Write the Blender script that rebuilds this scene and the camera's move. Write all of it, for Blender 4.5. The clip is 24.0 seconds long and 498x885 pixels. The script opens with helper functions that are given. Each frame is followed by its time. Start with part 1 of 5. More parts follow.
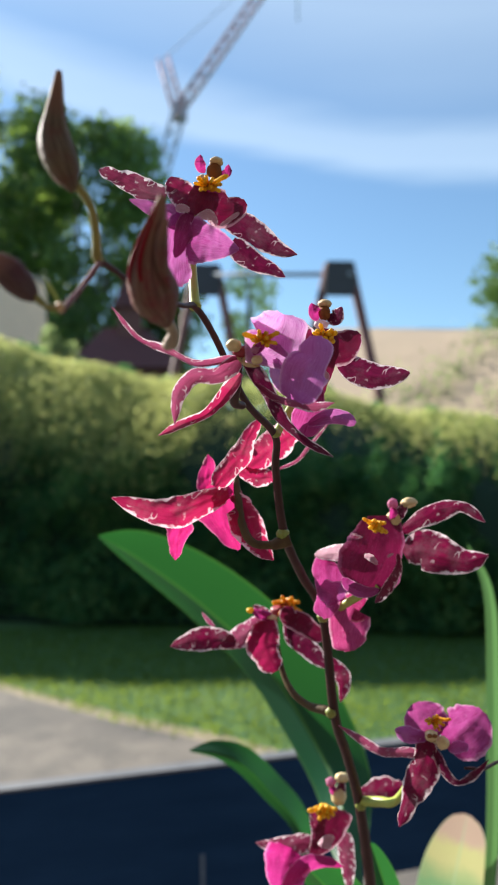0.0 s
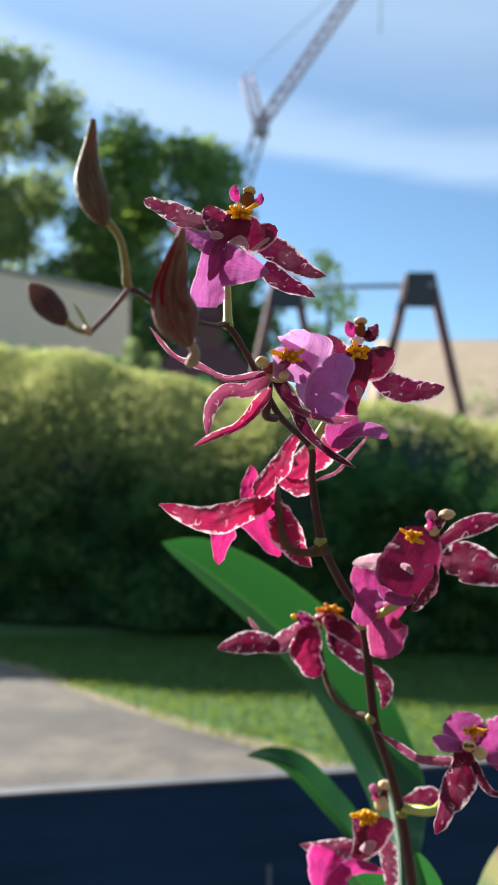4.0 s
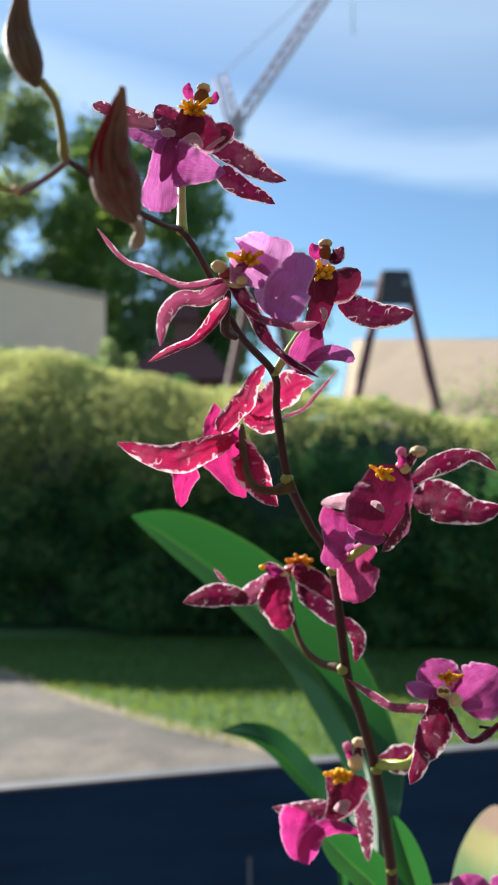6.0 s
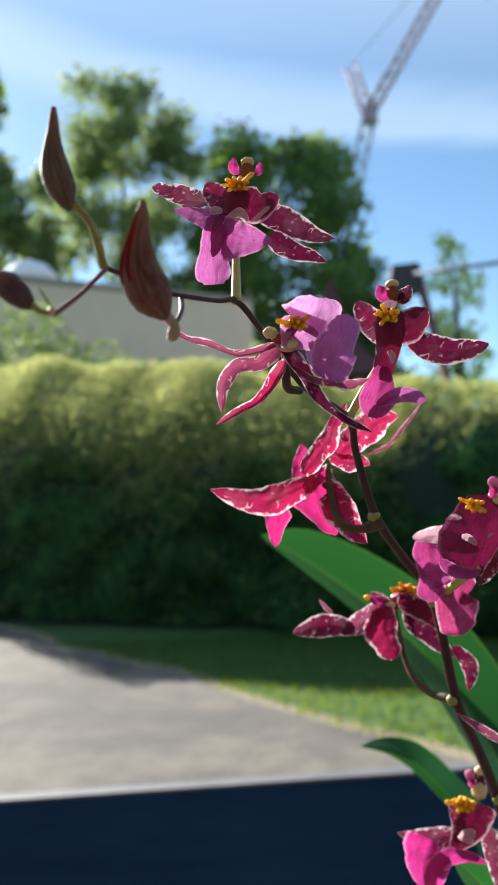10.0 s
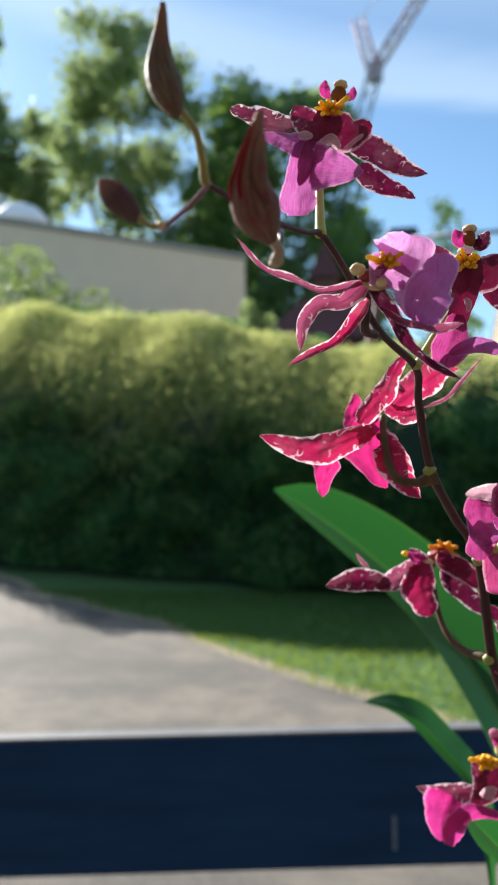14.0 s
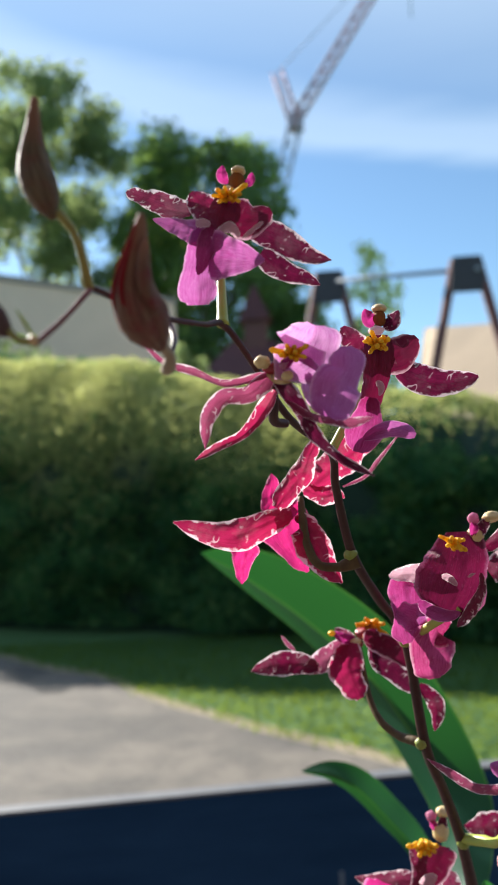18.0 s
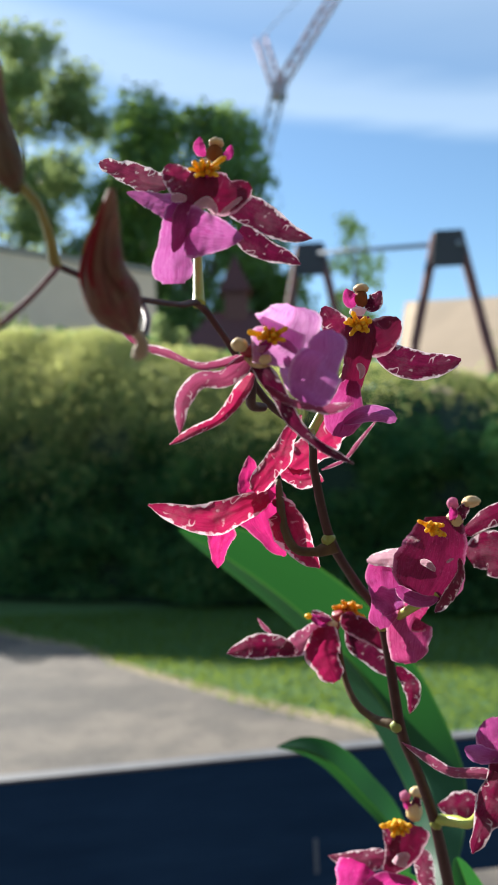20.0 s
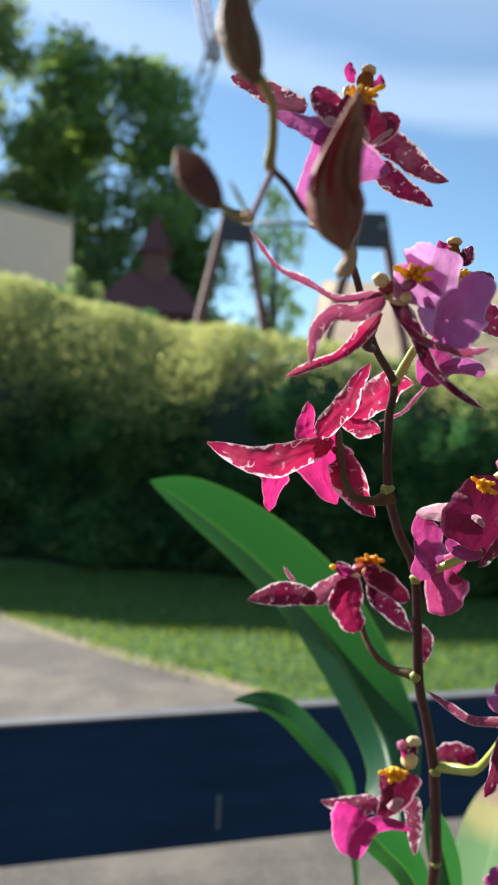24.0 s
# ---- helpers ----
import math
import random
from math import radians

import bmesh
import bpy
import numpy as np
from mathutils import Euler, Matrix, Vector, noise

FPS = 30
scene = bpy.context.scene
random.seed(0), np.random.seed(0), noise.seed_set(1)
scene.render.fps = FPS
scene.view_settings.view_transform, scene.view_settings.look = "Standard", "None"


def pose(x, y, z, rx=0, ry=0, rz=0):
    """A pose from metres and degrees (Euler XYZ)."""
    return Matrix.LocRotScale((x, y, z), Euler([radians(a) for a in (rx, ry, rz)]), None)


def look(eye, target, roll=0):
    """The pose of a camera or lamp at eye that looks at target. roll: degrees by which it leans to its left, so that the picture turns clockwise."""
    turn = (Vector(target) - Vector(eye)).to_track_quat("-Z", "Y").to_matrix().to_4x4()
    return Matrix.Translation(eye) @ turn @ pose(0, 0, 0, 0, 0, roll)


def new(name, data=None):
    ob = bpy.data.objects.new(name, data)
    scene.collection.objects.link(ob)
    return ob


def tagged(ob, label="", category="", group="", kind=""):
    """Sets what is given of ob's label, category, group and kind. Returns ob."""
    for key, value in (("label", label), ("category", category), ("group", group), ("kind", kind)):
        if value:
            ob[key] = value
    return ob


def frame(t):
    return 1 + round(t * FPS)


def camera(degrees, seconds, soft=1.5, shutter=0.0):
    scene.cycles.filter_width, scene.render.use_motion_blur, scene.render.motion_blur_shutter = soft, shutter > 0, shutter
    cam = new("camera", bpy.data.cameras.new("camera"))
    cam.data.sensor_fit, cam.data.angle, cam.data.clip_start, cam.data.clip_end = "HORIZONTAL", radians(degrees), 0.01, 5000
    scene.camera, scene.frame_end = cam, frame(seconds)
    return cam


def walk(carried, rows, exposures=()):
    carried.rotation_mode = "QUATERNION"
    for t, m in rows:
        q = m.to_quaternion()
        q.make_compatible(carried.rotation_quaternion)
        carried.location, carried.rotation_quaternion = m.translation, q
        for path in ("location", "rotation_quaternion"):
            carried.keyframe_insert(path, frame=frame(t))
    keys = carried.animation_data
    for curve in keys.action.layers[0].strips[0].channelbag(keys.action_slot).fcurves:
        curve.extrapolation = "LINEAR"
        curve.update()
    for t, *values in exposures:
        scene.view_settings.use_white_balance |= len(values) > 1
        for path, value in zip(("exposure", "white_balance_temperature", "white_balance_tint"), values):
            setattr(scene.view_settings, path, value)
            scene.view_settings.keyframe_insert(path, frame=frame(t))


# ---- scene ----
# ---- camera ----
PATH = [
    (0, (-0.0058, 0.0109, 1.1658), (0.2172, 1.9961, 1.2621), -0.85),
    (0.5, (-0.0103, 0.0129, 1.1727), (0.2340, 1.9965, 1.2476), -1.83),
    (1, (-0.0125, 0.0084, 1.1795), (0.1753, 1.9976, 1.2678), -2.13),
    (1.5, (-0.0061, 0.0082, 1.1596), (0.1585, 1.9976, 1.2830), -1.99),
    (3.5, (-0.0070, 0.0012, 1.1687), (0.1607, 1.9897, 1.3023), -2.83),
    (4, (0.0056, -0.0014, 1.1648), (0.0252, 1.9943, 1.2938), 0.07),
    (4.5, (-0.0144, 0.0091, 1.1582), (0.0717, 2.0047, 1.2598), -1.25),
    (5, (-0.0197, 0.0060, 1.1529), (0.0801, 2.0010, 1.2524), 1.47),
    (5.5, (-0.0072, 0.0202, 1.1658), (0.1892, 2.0104, 1.1899), -0.79),
    (6, (0.0106, 0.0114, 1.1443), (0.0871, 2.0056, 1.2755), -0.68),
    (6.5, (-0.0013, 0.0171, 1.1540), (0.1470, 2.0103, 1.2240), -1.83),
    (7, (-0.0018, 0.0037, 1.1523), (0.0097, 2.0013, 1.2499), -0.05),
    (7.5, (-0.0121, 0.0145, 1.1625), (0.0239, 2.0131, 1.2266), -1.25),
    (8, (0.0043, 0.0099, 1.1552), (-0.0816, 2.0064, 1.2348), -1.14),
    (8.5, (0.0110, 0.0187, 1.1496), (-0.0609, 2.0168, 1.1984), -2.61),
    (9, (0.0163, 0.0108, 1.1546), (-0.1319, 2.0047, 1.2054), -3.27),
    (9.5, (0.0228, 0.0058, 1.1584), (-0.1935, 1.9920, 1.2501), -3.15),
    (10, (0.0340, 0.0040, 1.1579), (-0.2917, 1.9725, 1.2954), -3.81),
    (10.5, (0.0322, -0.0038, 1.1552), (-0.3290, 1.9586, 1.2914), -3.22),
    (11, (0.0326, 0.0025, 1.1530), (-0.2858, 1.9739, 1.2636), -2.72),
    (11.5, (0.0249, -0.0027, 1.1564), (-0.3172, 1.9663, 1.2321), -1.99),
    (13.5, (0.0250, -0.0175, 1.1553), (-0.2659, 1.9594, 1.2403), -1.54),
    (14, (0.0109, 0.0085, 1.1550), (-0.2799, 1.9870, 1.1822), -0.95),
    (14.5, (0.0231, 0.0140, 1.1526), (-0.2775, 1.9910, 1.1857), -1.12),
    (15, (0.0195, 0.0200, 1.1550), (-0.3087, 1.9917, 1.2228), -1.55),
    (15.5, (0.0194, 0.0059, 1.1631), (-0.3413, 1.9691, 1.2872), -2.37),
    (16, (0.0078, 0.0155, 1.1676), (-0.3712, 1.9753, 1.2936), -2.50),
    (16.5, (0.0126, 0.0076, 1.1684), (-0.4019, 1.9595, 1.3034), -1.68),
    (17, (0.0113, 0.0176, 1.1643), (-0.3132, 1.9876, 1.2807), -1.65),
    (17.5, (0.0185, 0.0125, 1.1727), (-0.1844, 1.9982, 1.2993), -2.41),
    (18, (0.0169, 0.0203, 1.1687), (-0.1022, 2.0126, 1.2976), -3.03),
    (18.5, (0.0085, 0.0154, 1.1712), (-0.1122, 2.0069, 1.3105), -2.08),
    (19, (0.0111, 0.0191, 1.1725), (-0.0707, 2.0144, 1.2833), -2.68),
    (19.5, (0.0212, 0.0266, 1.1732), (-0.0533, 2.0242, 1.2363), -2.97),
    (21.5, (-0.0065, 0.0207, 1.1644), (-0.0456, 2.0199, 1.2068), -0.53),
    (22, (-0.0084, 0.0226, 1.1748), (-0.0186, 2.0226, 1.1814), -1.39),
    (22.5, (-0.0125, 0.0193, 1.1687), (-0.0122, 2.0181, 1.2363), -1.15),
    (23, (-0.0109, 0.0259, 1.1692), (0.0613, 2.0244, 1.1916), -0.72),
    (23.5, (-0.0219, 0.0301, 1.1631), (0.1629, 2.0213, 1.1917), -0.27),
    (24, (-0.0297, 0.0293, 1.1646), (0.1465, 2.0213, 1.1336), 1.86),
]
cam = camera(36.0, 24.0, soft=0.5)
cam.data.dof.use_dof = True
cam.data.dof.focus_distance = 0.205
cam.data.dof.aperture_fstop = 23.0
walk(cam, [(t, look(eye, target, roll)) for t, eye, target, roll in PATH], exposures=[(0.0, 1.3), (24.0, 1.3)])

# ---- world and sun ----
SUN_AZ = math.atan2(-0.715, 0.7)      # towards the sun, clockwise from +y
SUN_EL = radians(28.6)
world = bpy.data.worlds.new("sky")
scene.world = world
world.use_nodes = True
wn, wl = world.node_tree.nodes, world.node_tree.links
wn.clear()
w_out = wn.new("ShaderNodeOutputWorld")
w_bg = wn.new("ShaderNodeBackground")
w_sky = wn.new("ShaderNodeTexSky")
w_sky.sky_type = "NISHITA"
w_sky.sun_disc = False
w_sky.sun_elevation = SUN_EL
w_sky.sun_rotation = SUN_AZ
w_sky.air_density, w_sky.dust_density, w_sky.ozone_density = 1.0, 0.3, 1.2
w_bg.inputs["Strength"].default_value = 0.0645
w_tc = wn.new("ShaderNodeTexCoord")
# thin cirrus: a slanting streak and a milky veil above it
w_dot = wn.new("ShaderNodeVectorMath")
w_dot.operation = "DOT_PRODUCT"
w_dot.inputs[1].default_value = (0.18, 0.0, 1.0)
w_map = wn.new("ShaderNodeMapping")
w_map.inputs["Rotation"].default_value = (0, radians(10), 0)
w_map.inputs["Scale"].default_value = (1.2, 1.2, 7.0)
w_no = wn.new("ShaderNodeTexNoise")
w_no.inputs["Scale"].default_value = 1.6
w_no.inputs["Detail"].default_value = 4
w_no.inputs["Roughness"].default_value = 0.55
w_add = wn.new("ShaderNodeMath")
w_add.operation = "MULTIPLY_ADD"
w_add.inputs[1].default_value = 0.06
w_ramp = wn.new("ShaderNodeValToRGB")
els = w_ramp.color_ramp.elements
for pos, val in ((0.0, 0.0), (0.44, 0.02), (0.462, 0.5), (0.485, 0.45), (0.515, 0.14), (0.6, 0.42), (1.0, 0.3)):
    e = els.new(pos) if pos not in (0.0, 1.0) else els[0 if pos == 0.0 else -1]
    e.color = (val, val, val, 1)
w_mix = wn.new("ShaderNodeMix")
w_mix.data_type = "RGBA"
w_mix.inputs["B"].default_value = (5.0, 6.3, 7.7, 1)
w_tint = wn.new("ShaderNodeMix")
w_tint.data_type, w_tint.blend_type = "RGBA", "MULTIPLY"
w_tint.inputs["Factor"].default_value = 1.0
w_tint.inputs["B"].default_value = (0.82, 1.03, 1.14, 1)
wl.new(w_tc.outputs["Generated"], w_dot.inputs[0])
wl.new(w_tc.outputs["Generated"], w_map.inputs["Vector"])
wl.new(w_map.outputs["Vector"], w_no.inputs["Vector"])
wl.new(w_no.outputs["Fac"], w_add.inputs[0])
wl.new(w_dot.outputs["Value"], w_add.inputs[2])
wl.new(w_add.outputs[0], w_ramp.inputs["Fac"])
wl.new(w_ramp.outputs["Color"], w_mix.inputs["Factor"])
wl.new(w_sky.outputs["Color"], w_tint.inputs["A"])
wl.new(w_tint.outputs["Result"], w_mix.inputs["A"])
wl.new(w_mix.outputs["Result"], w_bg.inputs["Color"])
wl.new(w_bg.outputs["Background"], w_out.inputs["Surface"])

sun = new("sun", bpy.data.lights.new("sun", "SUN"))
sun.data.energy = 5.0
sun.data.angle = radians(0.53)
sun.data.color = (1.0, 0.955, 0.88)
to_sun = Vector((math.sin(SUN_AZ) * math.cos(SUN_EL), math.cos(SUN_AZ) * math.cos(SUN_EL), math.sin(SUN_EL)))
sun.matrix_world = look(to_sun * 40, (0, 0, 0))


# ---- materials ----
class Mat:
    """A node material with a principled surface and a few shorthands."""

    def __init__(self, name, color, rough=0.6, metal=0.0, spec=0.5):
        self.m = bpy.data.materials.new(name)
        self.m.use_nodes = True
        self.n, self.l = self.m.node_tree.nodes, self.m.node_tree.links
        self.b = self.n["Principled BSDF"]
        self.out = self.n["Material Output"]
        self.b.inputs["Base Color"].default_value = (*color, 1)
        self.b.inputs["Roughness"].default_value = rough
        self.b.inputs["Metallic"].default_value = metal
        self.b.inputs["Specular IOR Level"].default_value = spec
        self.tc = self.n.new("ShaderNodeTexCoord")

    def noise(self, scale, detail=4, rough=0.6, coord="Object", stretch=None):
        t = self.n.new("ShaderNodeTexNoise")
        t.inputs["Scale"].default_value, t.inputs["Detail"].default_value, t.inputs["Roughness"].default_value = scale, detail, rough
        if stretch:
            mp = self.n.new("ShaderNodeMapping")
            mp.inputs["Scale"].default_value = stretch
            self.l.new(self.tc.outputs[coord], mp.inputs["Vector"])
            self.l.new(mp.outputs["Vector"], t.inputs["Vector"])
        else:
            self.l.new(self.tc.outputs[coord], t.inputs["Vector"])
        return t.outputs["Fac"]

    def ramp(self, fac, stops):
        r = self.n.new("ShaderNodeValToRGB")
        e = r.color_ramp.elements
        while len(e) < len(stops):
            e.new(0.5)
        for k, (p, c) in zip(e, stops):
            k.position, k.color = p, (*c, 1) if len(c) == 3 else c
        self.l.new(fac, r.inputs["Fac"])
        return r.outputs["Color"]

    def mix(self, fac, a, b, mode="MIX"):
        x = self.n.new("ShaderNodeMix")
        x.data_type, x.blend_type = "RGBA", mode
        for sock, v in (("Factor", fac), ("A", a), ("B", b)):
            if isinstance(v, (int, float)):
                x.inputs[sock].default_value = v
            elif isinstance(v, tuple):
                x.inputs[sock].default_value = (*v, 1)
            else:
                self.l.new(v, x.inputs[sock])
        return x.outputs["Result"]

    def math(self, op, a, b=0.0):
        x = self.n.new("ShaderNodeMath")
        x.operation = op
        for k, v in enumerate((a, b)):
            if isinstance(v, (int, float)):
                x.inputs[k].default_value = v
            else:
                self.l.new(v, x.inputs[k])
        return x.outputs[0]

    def uv(self):
        s = self.n.new("ShaderNodeSeparateXYZ")
        self.l.new(self.tc.outputs["UV"], s.inputs[0])
        return s.outputs[0], s.outputs[1]

    def random(self):
        return self.n.new("ShaderNodeObjectInfo").outputs["Random"]

    def island(self):
        return self.n.new("ShaderNodeNewGeometry").outputs["Random Per Island"]

    def color(self, c):
        self.l.new(c, self.b.inputs["Base Color"])
        self.c = c
        return self

    def bump(self, h, strength=0.3, dist=0.01):
        b = self.n.new("ShaderNodeBump")
        b.inputs["Strength"].default_value, b.inputs["Distance"].default_value = strength, dist
        self.l.new(h, b.inputs["Height"])
        self.l.new(b.outputs["Normal"], self.b.inputs["Normal"])
        return self

    def translucent(self, amount, tint=None):
        t, x = self.n.new("ShaderNodeBsdfTranslucent"), self.n.new("ShaderNodeMixShader")
        x.inputs[0].default_value = amount
        c = self.c if tint is None else self.mix(0.6, self.c, tint)
        self.l.new(c, t.inputs["Color"])
        self.l.new(self.b.outputs[0], x.inputs[1])
        self.l.new(t.outputs[0], x.inputs[2])
        self.l.new(x.outputs[0], self.out.inputs["Surface"])
        return self


def tepal(name, main, deep, edge, white=0.5, trans=0.5, rimw=0.5):
    """A petal with a pale lacy rim that breaks inwards in bars and specks; u runs base to tip, v across."""
    k = Mat(name, main, 0.5, 0, 0.25)
    u, v = k.uv()
    side = k.math("ABSOLUTE", k.math("SUBTRACT", k.math("MULTIPLY", v, 2.0), 1.0))
    bars = k.noise(1.0, 3, 0.58, "UV", (10, 2.4, 1))
    mid, fine = k.noise(300, 3, 0.6), k.noise(1600, 3, 0.7)
    reach = k.math("ADD", side, k.math("MULTIPLY", k.math("SUBTRACT", bars, 0.5), 1.75 * rimw))
    reach = k.math("ADD", reach, k.math("MULTIPLY", k.math("SUBTRACT", mid, 0.5), 0.4))
    reach = k.math("ADD", reach, k.math("MULTIPLY", k.math("SUBTRACT", fine, 0.5), 0.16))
    reach = k.math("ADD", reach, k.math("MULTIPLY", u, 0.07))
    rim = k.ramp(reach, [(0.86, (0, 0, 0)), (1.0, (1, 1, 1))])
    line = k.ramp(k.math("ADD", side, k.math("MULTIPLY", k.math("SUBTRACT", mid, 0.5), 0.12)), [(0.925, (0, 0, 0)), (0.985, (1, 1, 1))])
    specks = k.ramp(k.math("ADD", fine, k.math("MULTIPLY", k.math("ADD", side, u), 0.07)), [(0.68, (0, 0, 0)), (0.78, (1, 1, 1))])
    veil = k.ramp(k.math("ADD", k.noise(150, 4, 0.65), k.math("MULTIPLY", fine, 0.3)), [(0.64, (0, 0, 0)), (0.8, (1, 1, 1))])
    inner = k.noise(1.0, 1.5, 0.5, "UV", (8, 1.7, 1))
    inner = k.math("ADD", inner, k.math("MULTIPLY", k.math("SUBTRACT", fine, 0.5), 0.05))
    cross = k.math("MULTIPLY", k.ramp(k.math("ABSOLUTE", k.math("SUBTRACT", inner, 0.62)), [(0.008, (1, 1, 1)), (0.035, (0, 0, 0))]), k.ramp(side, [(0.12, (0, 0, 0)), (0.45, (1, 1, 1))]))
    veins = k.noise(1.0, 4, 0.7, "UV", (3, 34, 1))
    body = k.mix(k.ramp(veins, [(0.36, (0, 0, 0)), (0.64, (1, 1, 1))]), main, deep)
    body = k.mix(k.ramp(mid, [(0.4, (0, 0, 0)), (0.75, (0.8, 0.8, 0.8))]), body, deep)
    pale = k.math("MAXIMUM", k.math("MAXIMUM", rim, line), k.math("MAXIMUM", k.math("MULTIPLY", k.math("MAXIMUM", k.math("MULTIPLY", specks, 0.5), veil), white * 0.06), k.math("MULTIPLY", cross, white * 0.62)))
    k.color(k.mix(k.math("MULTIPLY", pale, 0.9), body, edge))
    k.b.inputs["Sheen Weight"].default_value = 0.06
    k.b.inputs["Sheen Roughness"].default_value = 0.35
    k.bump(k.math("ADD", veins, k.math("MULTIPLY", fine, 0.35)), 0.6, 0.001)
    return k.translucent(trans).m


def plain_petal(name, main, deep, edge, trans=0.5):
    """A lip or petal of one hue, deeper at its base, veined, with a fine pale bloom and rim."""
    k = Mat(name, main, 0.5, 0, 0.25)
    u, v = k.uv()
    side = k.math("ABSOLUTE", k.math("SUBTRACT", k.math("MULTIPLY", v, 2.0), 1.0))
    vein = k.noise(1.0, 4, 0.65, "UV", (4, 36, 1))
    fine = k.noise(1300, 3, 0.7)
    body = k.mix(k.ramp(vein, [(0.34, (0, 0, 0)), (0.58, (1, 1, 1))]), deep, main)
    body = k.mix(k.ramp(k.noise(330, 4), [(0.4, (0, 0, 0)), (0.7, (0.7, 0.7, 0.7))]), body, main)
    body = k.mix(k.ramp(k.math("ADD", u, k.math("MULTIPLY", vein, 0.3)), [(0.15, (1, 1, 1)), (0.52, (0, 0, 0))]), body, deep)
    body = k.mix(k.ramp(fine, [(0.58, (0, 0, 0)), (0.78, (0.3, 0.3, 0.3))]), body, edge)
    k.color(k.mix(k.ramp(k.math("ADD", side, k.math("MULTIPLY", k.math("SUBTRACT", fine, 0.5), 0.2)), [(0.86, (0, 0, 0)), (1.0, (0.75, 0.75, 0.75))]), body, edge))
    k.bump(k.math("ADD", vein, k.math("MULTIPLY", fine, 0.3)), 0.6, 0.001)
    return k.translucent(trans).m


def mottled(name, a, b, scale, rough=0.5, bump=0.2, dist=0.0005, spec=0.5, detail=4):
    k = Mat(name, a, rough, 0, spec)
    n = k.noise(scale, detail)
    big = k.noise(scale * 0.17, 3)
    k.color(k.mix(k.ramp(n, [(0.3, (0, 0, 0)), (0.7, (1, 1, 1))]), a, k.mix(big, b, a)))
    return k.bump(n, bump, dist).m


CRIM, BURG, BLUSH = (0.25, 0.009, 0.06), (0.1, 0.005, 0.032), (0.94, 0.8, 0.84)
TEPAL = tepal("speckled crimson petal", CRIM, BURG, BLUSH, 1.0, 0.34, 0.42)
TEPALRED = tepal("rose crimson petal", (0.5, 0.022, 0.11), (0.3, 0.01, 0.055), (0.92, 0.7, 0.76), 1.15, 0.52, 0.85)
TEPALLACE = tepal("lacy rose petal", (0.32, 0.05, 0.12), (0.14, 0.012, 0.045), (0.9, 0.82, 0.85), 1.3, 0.34, 1.5)
TEPALDARK = tepal("dark plum petal", (0.19, 0.01, 0.06), (0.085, 0.005, 0.03), (0.88, 0.76, 0.82), 0.9, 0.26, 0.5)
TEPALPALE = tepal("pale rose petal", (0.46, 0.1, 0.2), (0.26, 0.035, 0.1), (0.84, 0.7, 0.76), 1.2, 0.36, 0.9)
WHITEROSE = tepal("white rose petal", (0.72, 0.5, 0.56), (0.6, 0.3, 0.4), (0.9, 0.82, 0.84), 0.6, 0.4, 0.8)
LIPDARK = tepal("burgundy velvet lip", (0.24, 0.008, 0.055), (0.13, 0.005, 0.035), (0.8, 0.5, 0.6), 0.3, 0.2, 0.0)
TEPALSPECK = tepal("speckled rose lip", (0.3, 0.02, 0.09), (0.16, 0.008, 0.045), (0.9, 0.7, 0.78), 1.3, 0.36, 0.45)
LIPVELVET = plain_petal("plum velvet lip", (0.24, 0.01, 0.07), (0.12, 0.005, 0.036), (0.5, 0.16, 0.32), 0.22)
LIPCRIM = tepal("crimson lip", (0.42, 0.016, 0.1), (0.26, 0.008, 0.055), (0.9, 0.66, 0.72), 0.2, 0.45, 0.3)
LIPPINK = plain_petal("orchid pink lip", (0.5, 0.14, 0.41), (0.36, 0.04, 0.22), (0.74, 0.42, 0.64), 0.4)
LIPWINE = plain_petal("wine red lip centre", (0.38, 0.05, 0.22), (0.24, 0.015, 0.1), (0.6, 0.22, 0.46), 0.3)
ROSEPINK = plain_petal("rose pink lobe", (0.52, 0.07, 0.23), (0.33, 0.018, 0.1), (0.84, 0.5, 0.62), 0.45)
LIPMAG = plain_petal("hot magenta lip", (0.58, 0.045, 0.28), (0.42, 0.016, 0.15), (0.82, 0.34, 0.6), 0.5)
LIPHOT = plain_petal("hot crimson pink lip", (0.62, 0.028, 0.2), (0.42, 0.01, 0.1), (0.85, 0.3, 0.5), 0.5)
LIPROSE = plain_petal("wine throat", (0.24, 0.008, 0.055), (0.13, 0.005, 0.035), (0.22, 0.008, 0.055), 0.2)
LIPPURPLE = plain_petal("violet lip", (0.46, 0.06, 0.25), (0.28, 0.014, 0.1), (0.66, 0.26, 0.46), 0.42)
LILAC = plain_petal("lilac petal", (0.66, 0.3, 0.6), (0.5, 0.13, 0.4), (0.8, 0.56, 0.74), 0.5)
ORCHID = plain_petal("deep lilac petal", (0.52, 0.17, 0.46), (0.42, 0.09, 0.33), (0.74, 0.46, 0.68), 0.45)
MAUVE = plain_petal("mauve petal", (0.42, 0.075, 0.27), (0.29, 0.022, 0.15), (0.8, 0.46, 0.66), 0.45)
WING = plain_petal("magenta wing", (0.42, 0.03, 0.2), (0.26, 0.012, 0.1), (0.7, 0.3, 0.46))
LIPRED = mottled("red throat", (0.28, 0.01, 0.02), (0.12, 0.005, 0.02), 700, 0.4)
CREAM = mottled("cream column", (0.7, 0.58, 0.3), (0.42, 0.16, 0.1), 330, 0.5, 0.4, 0.0006, 0.3)
BROWN = mottled("chestnut column face", (0.24, 0.09, 0.03), (0.12, 0.035, 0.015), 600, 0.75, 0.4, 0.0008, 0.1)


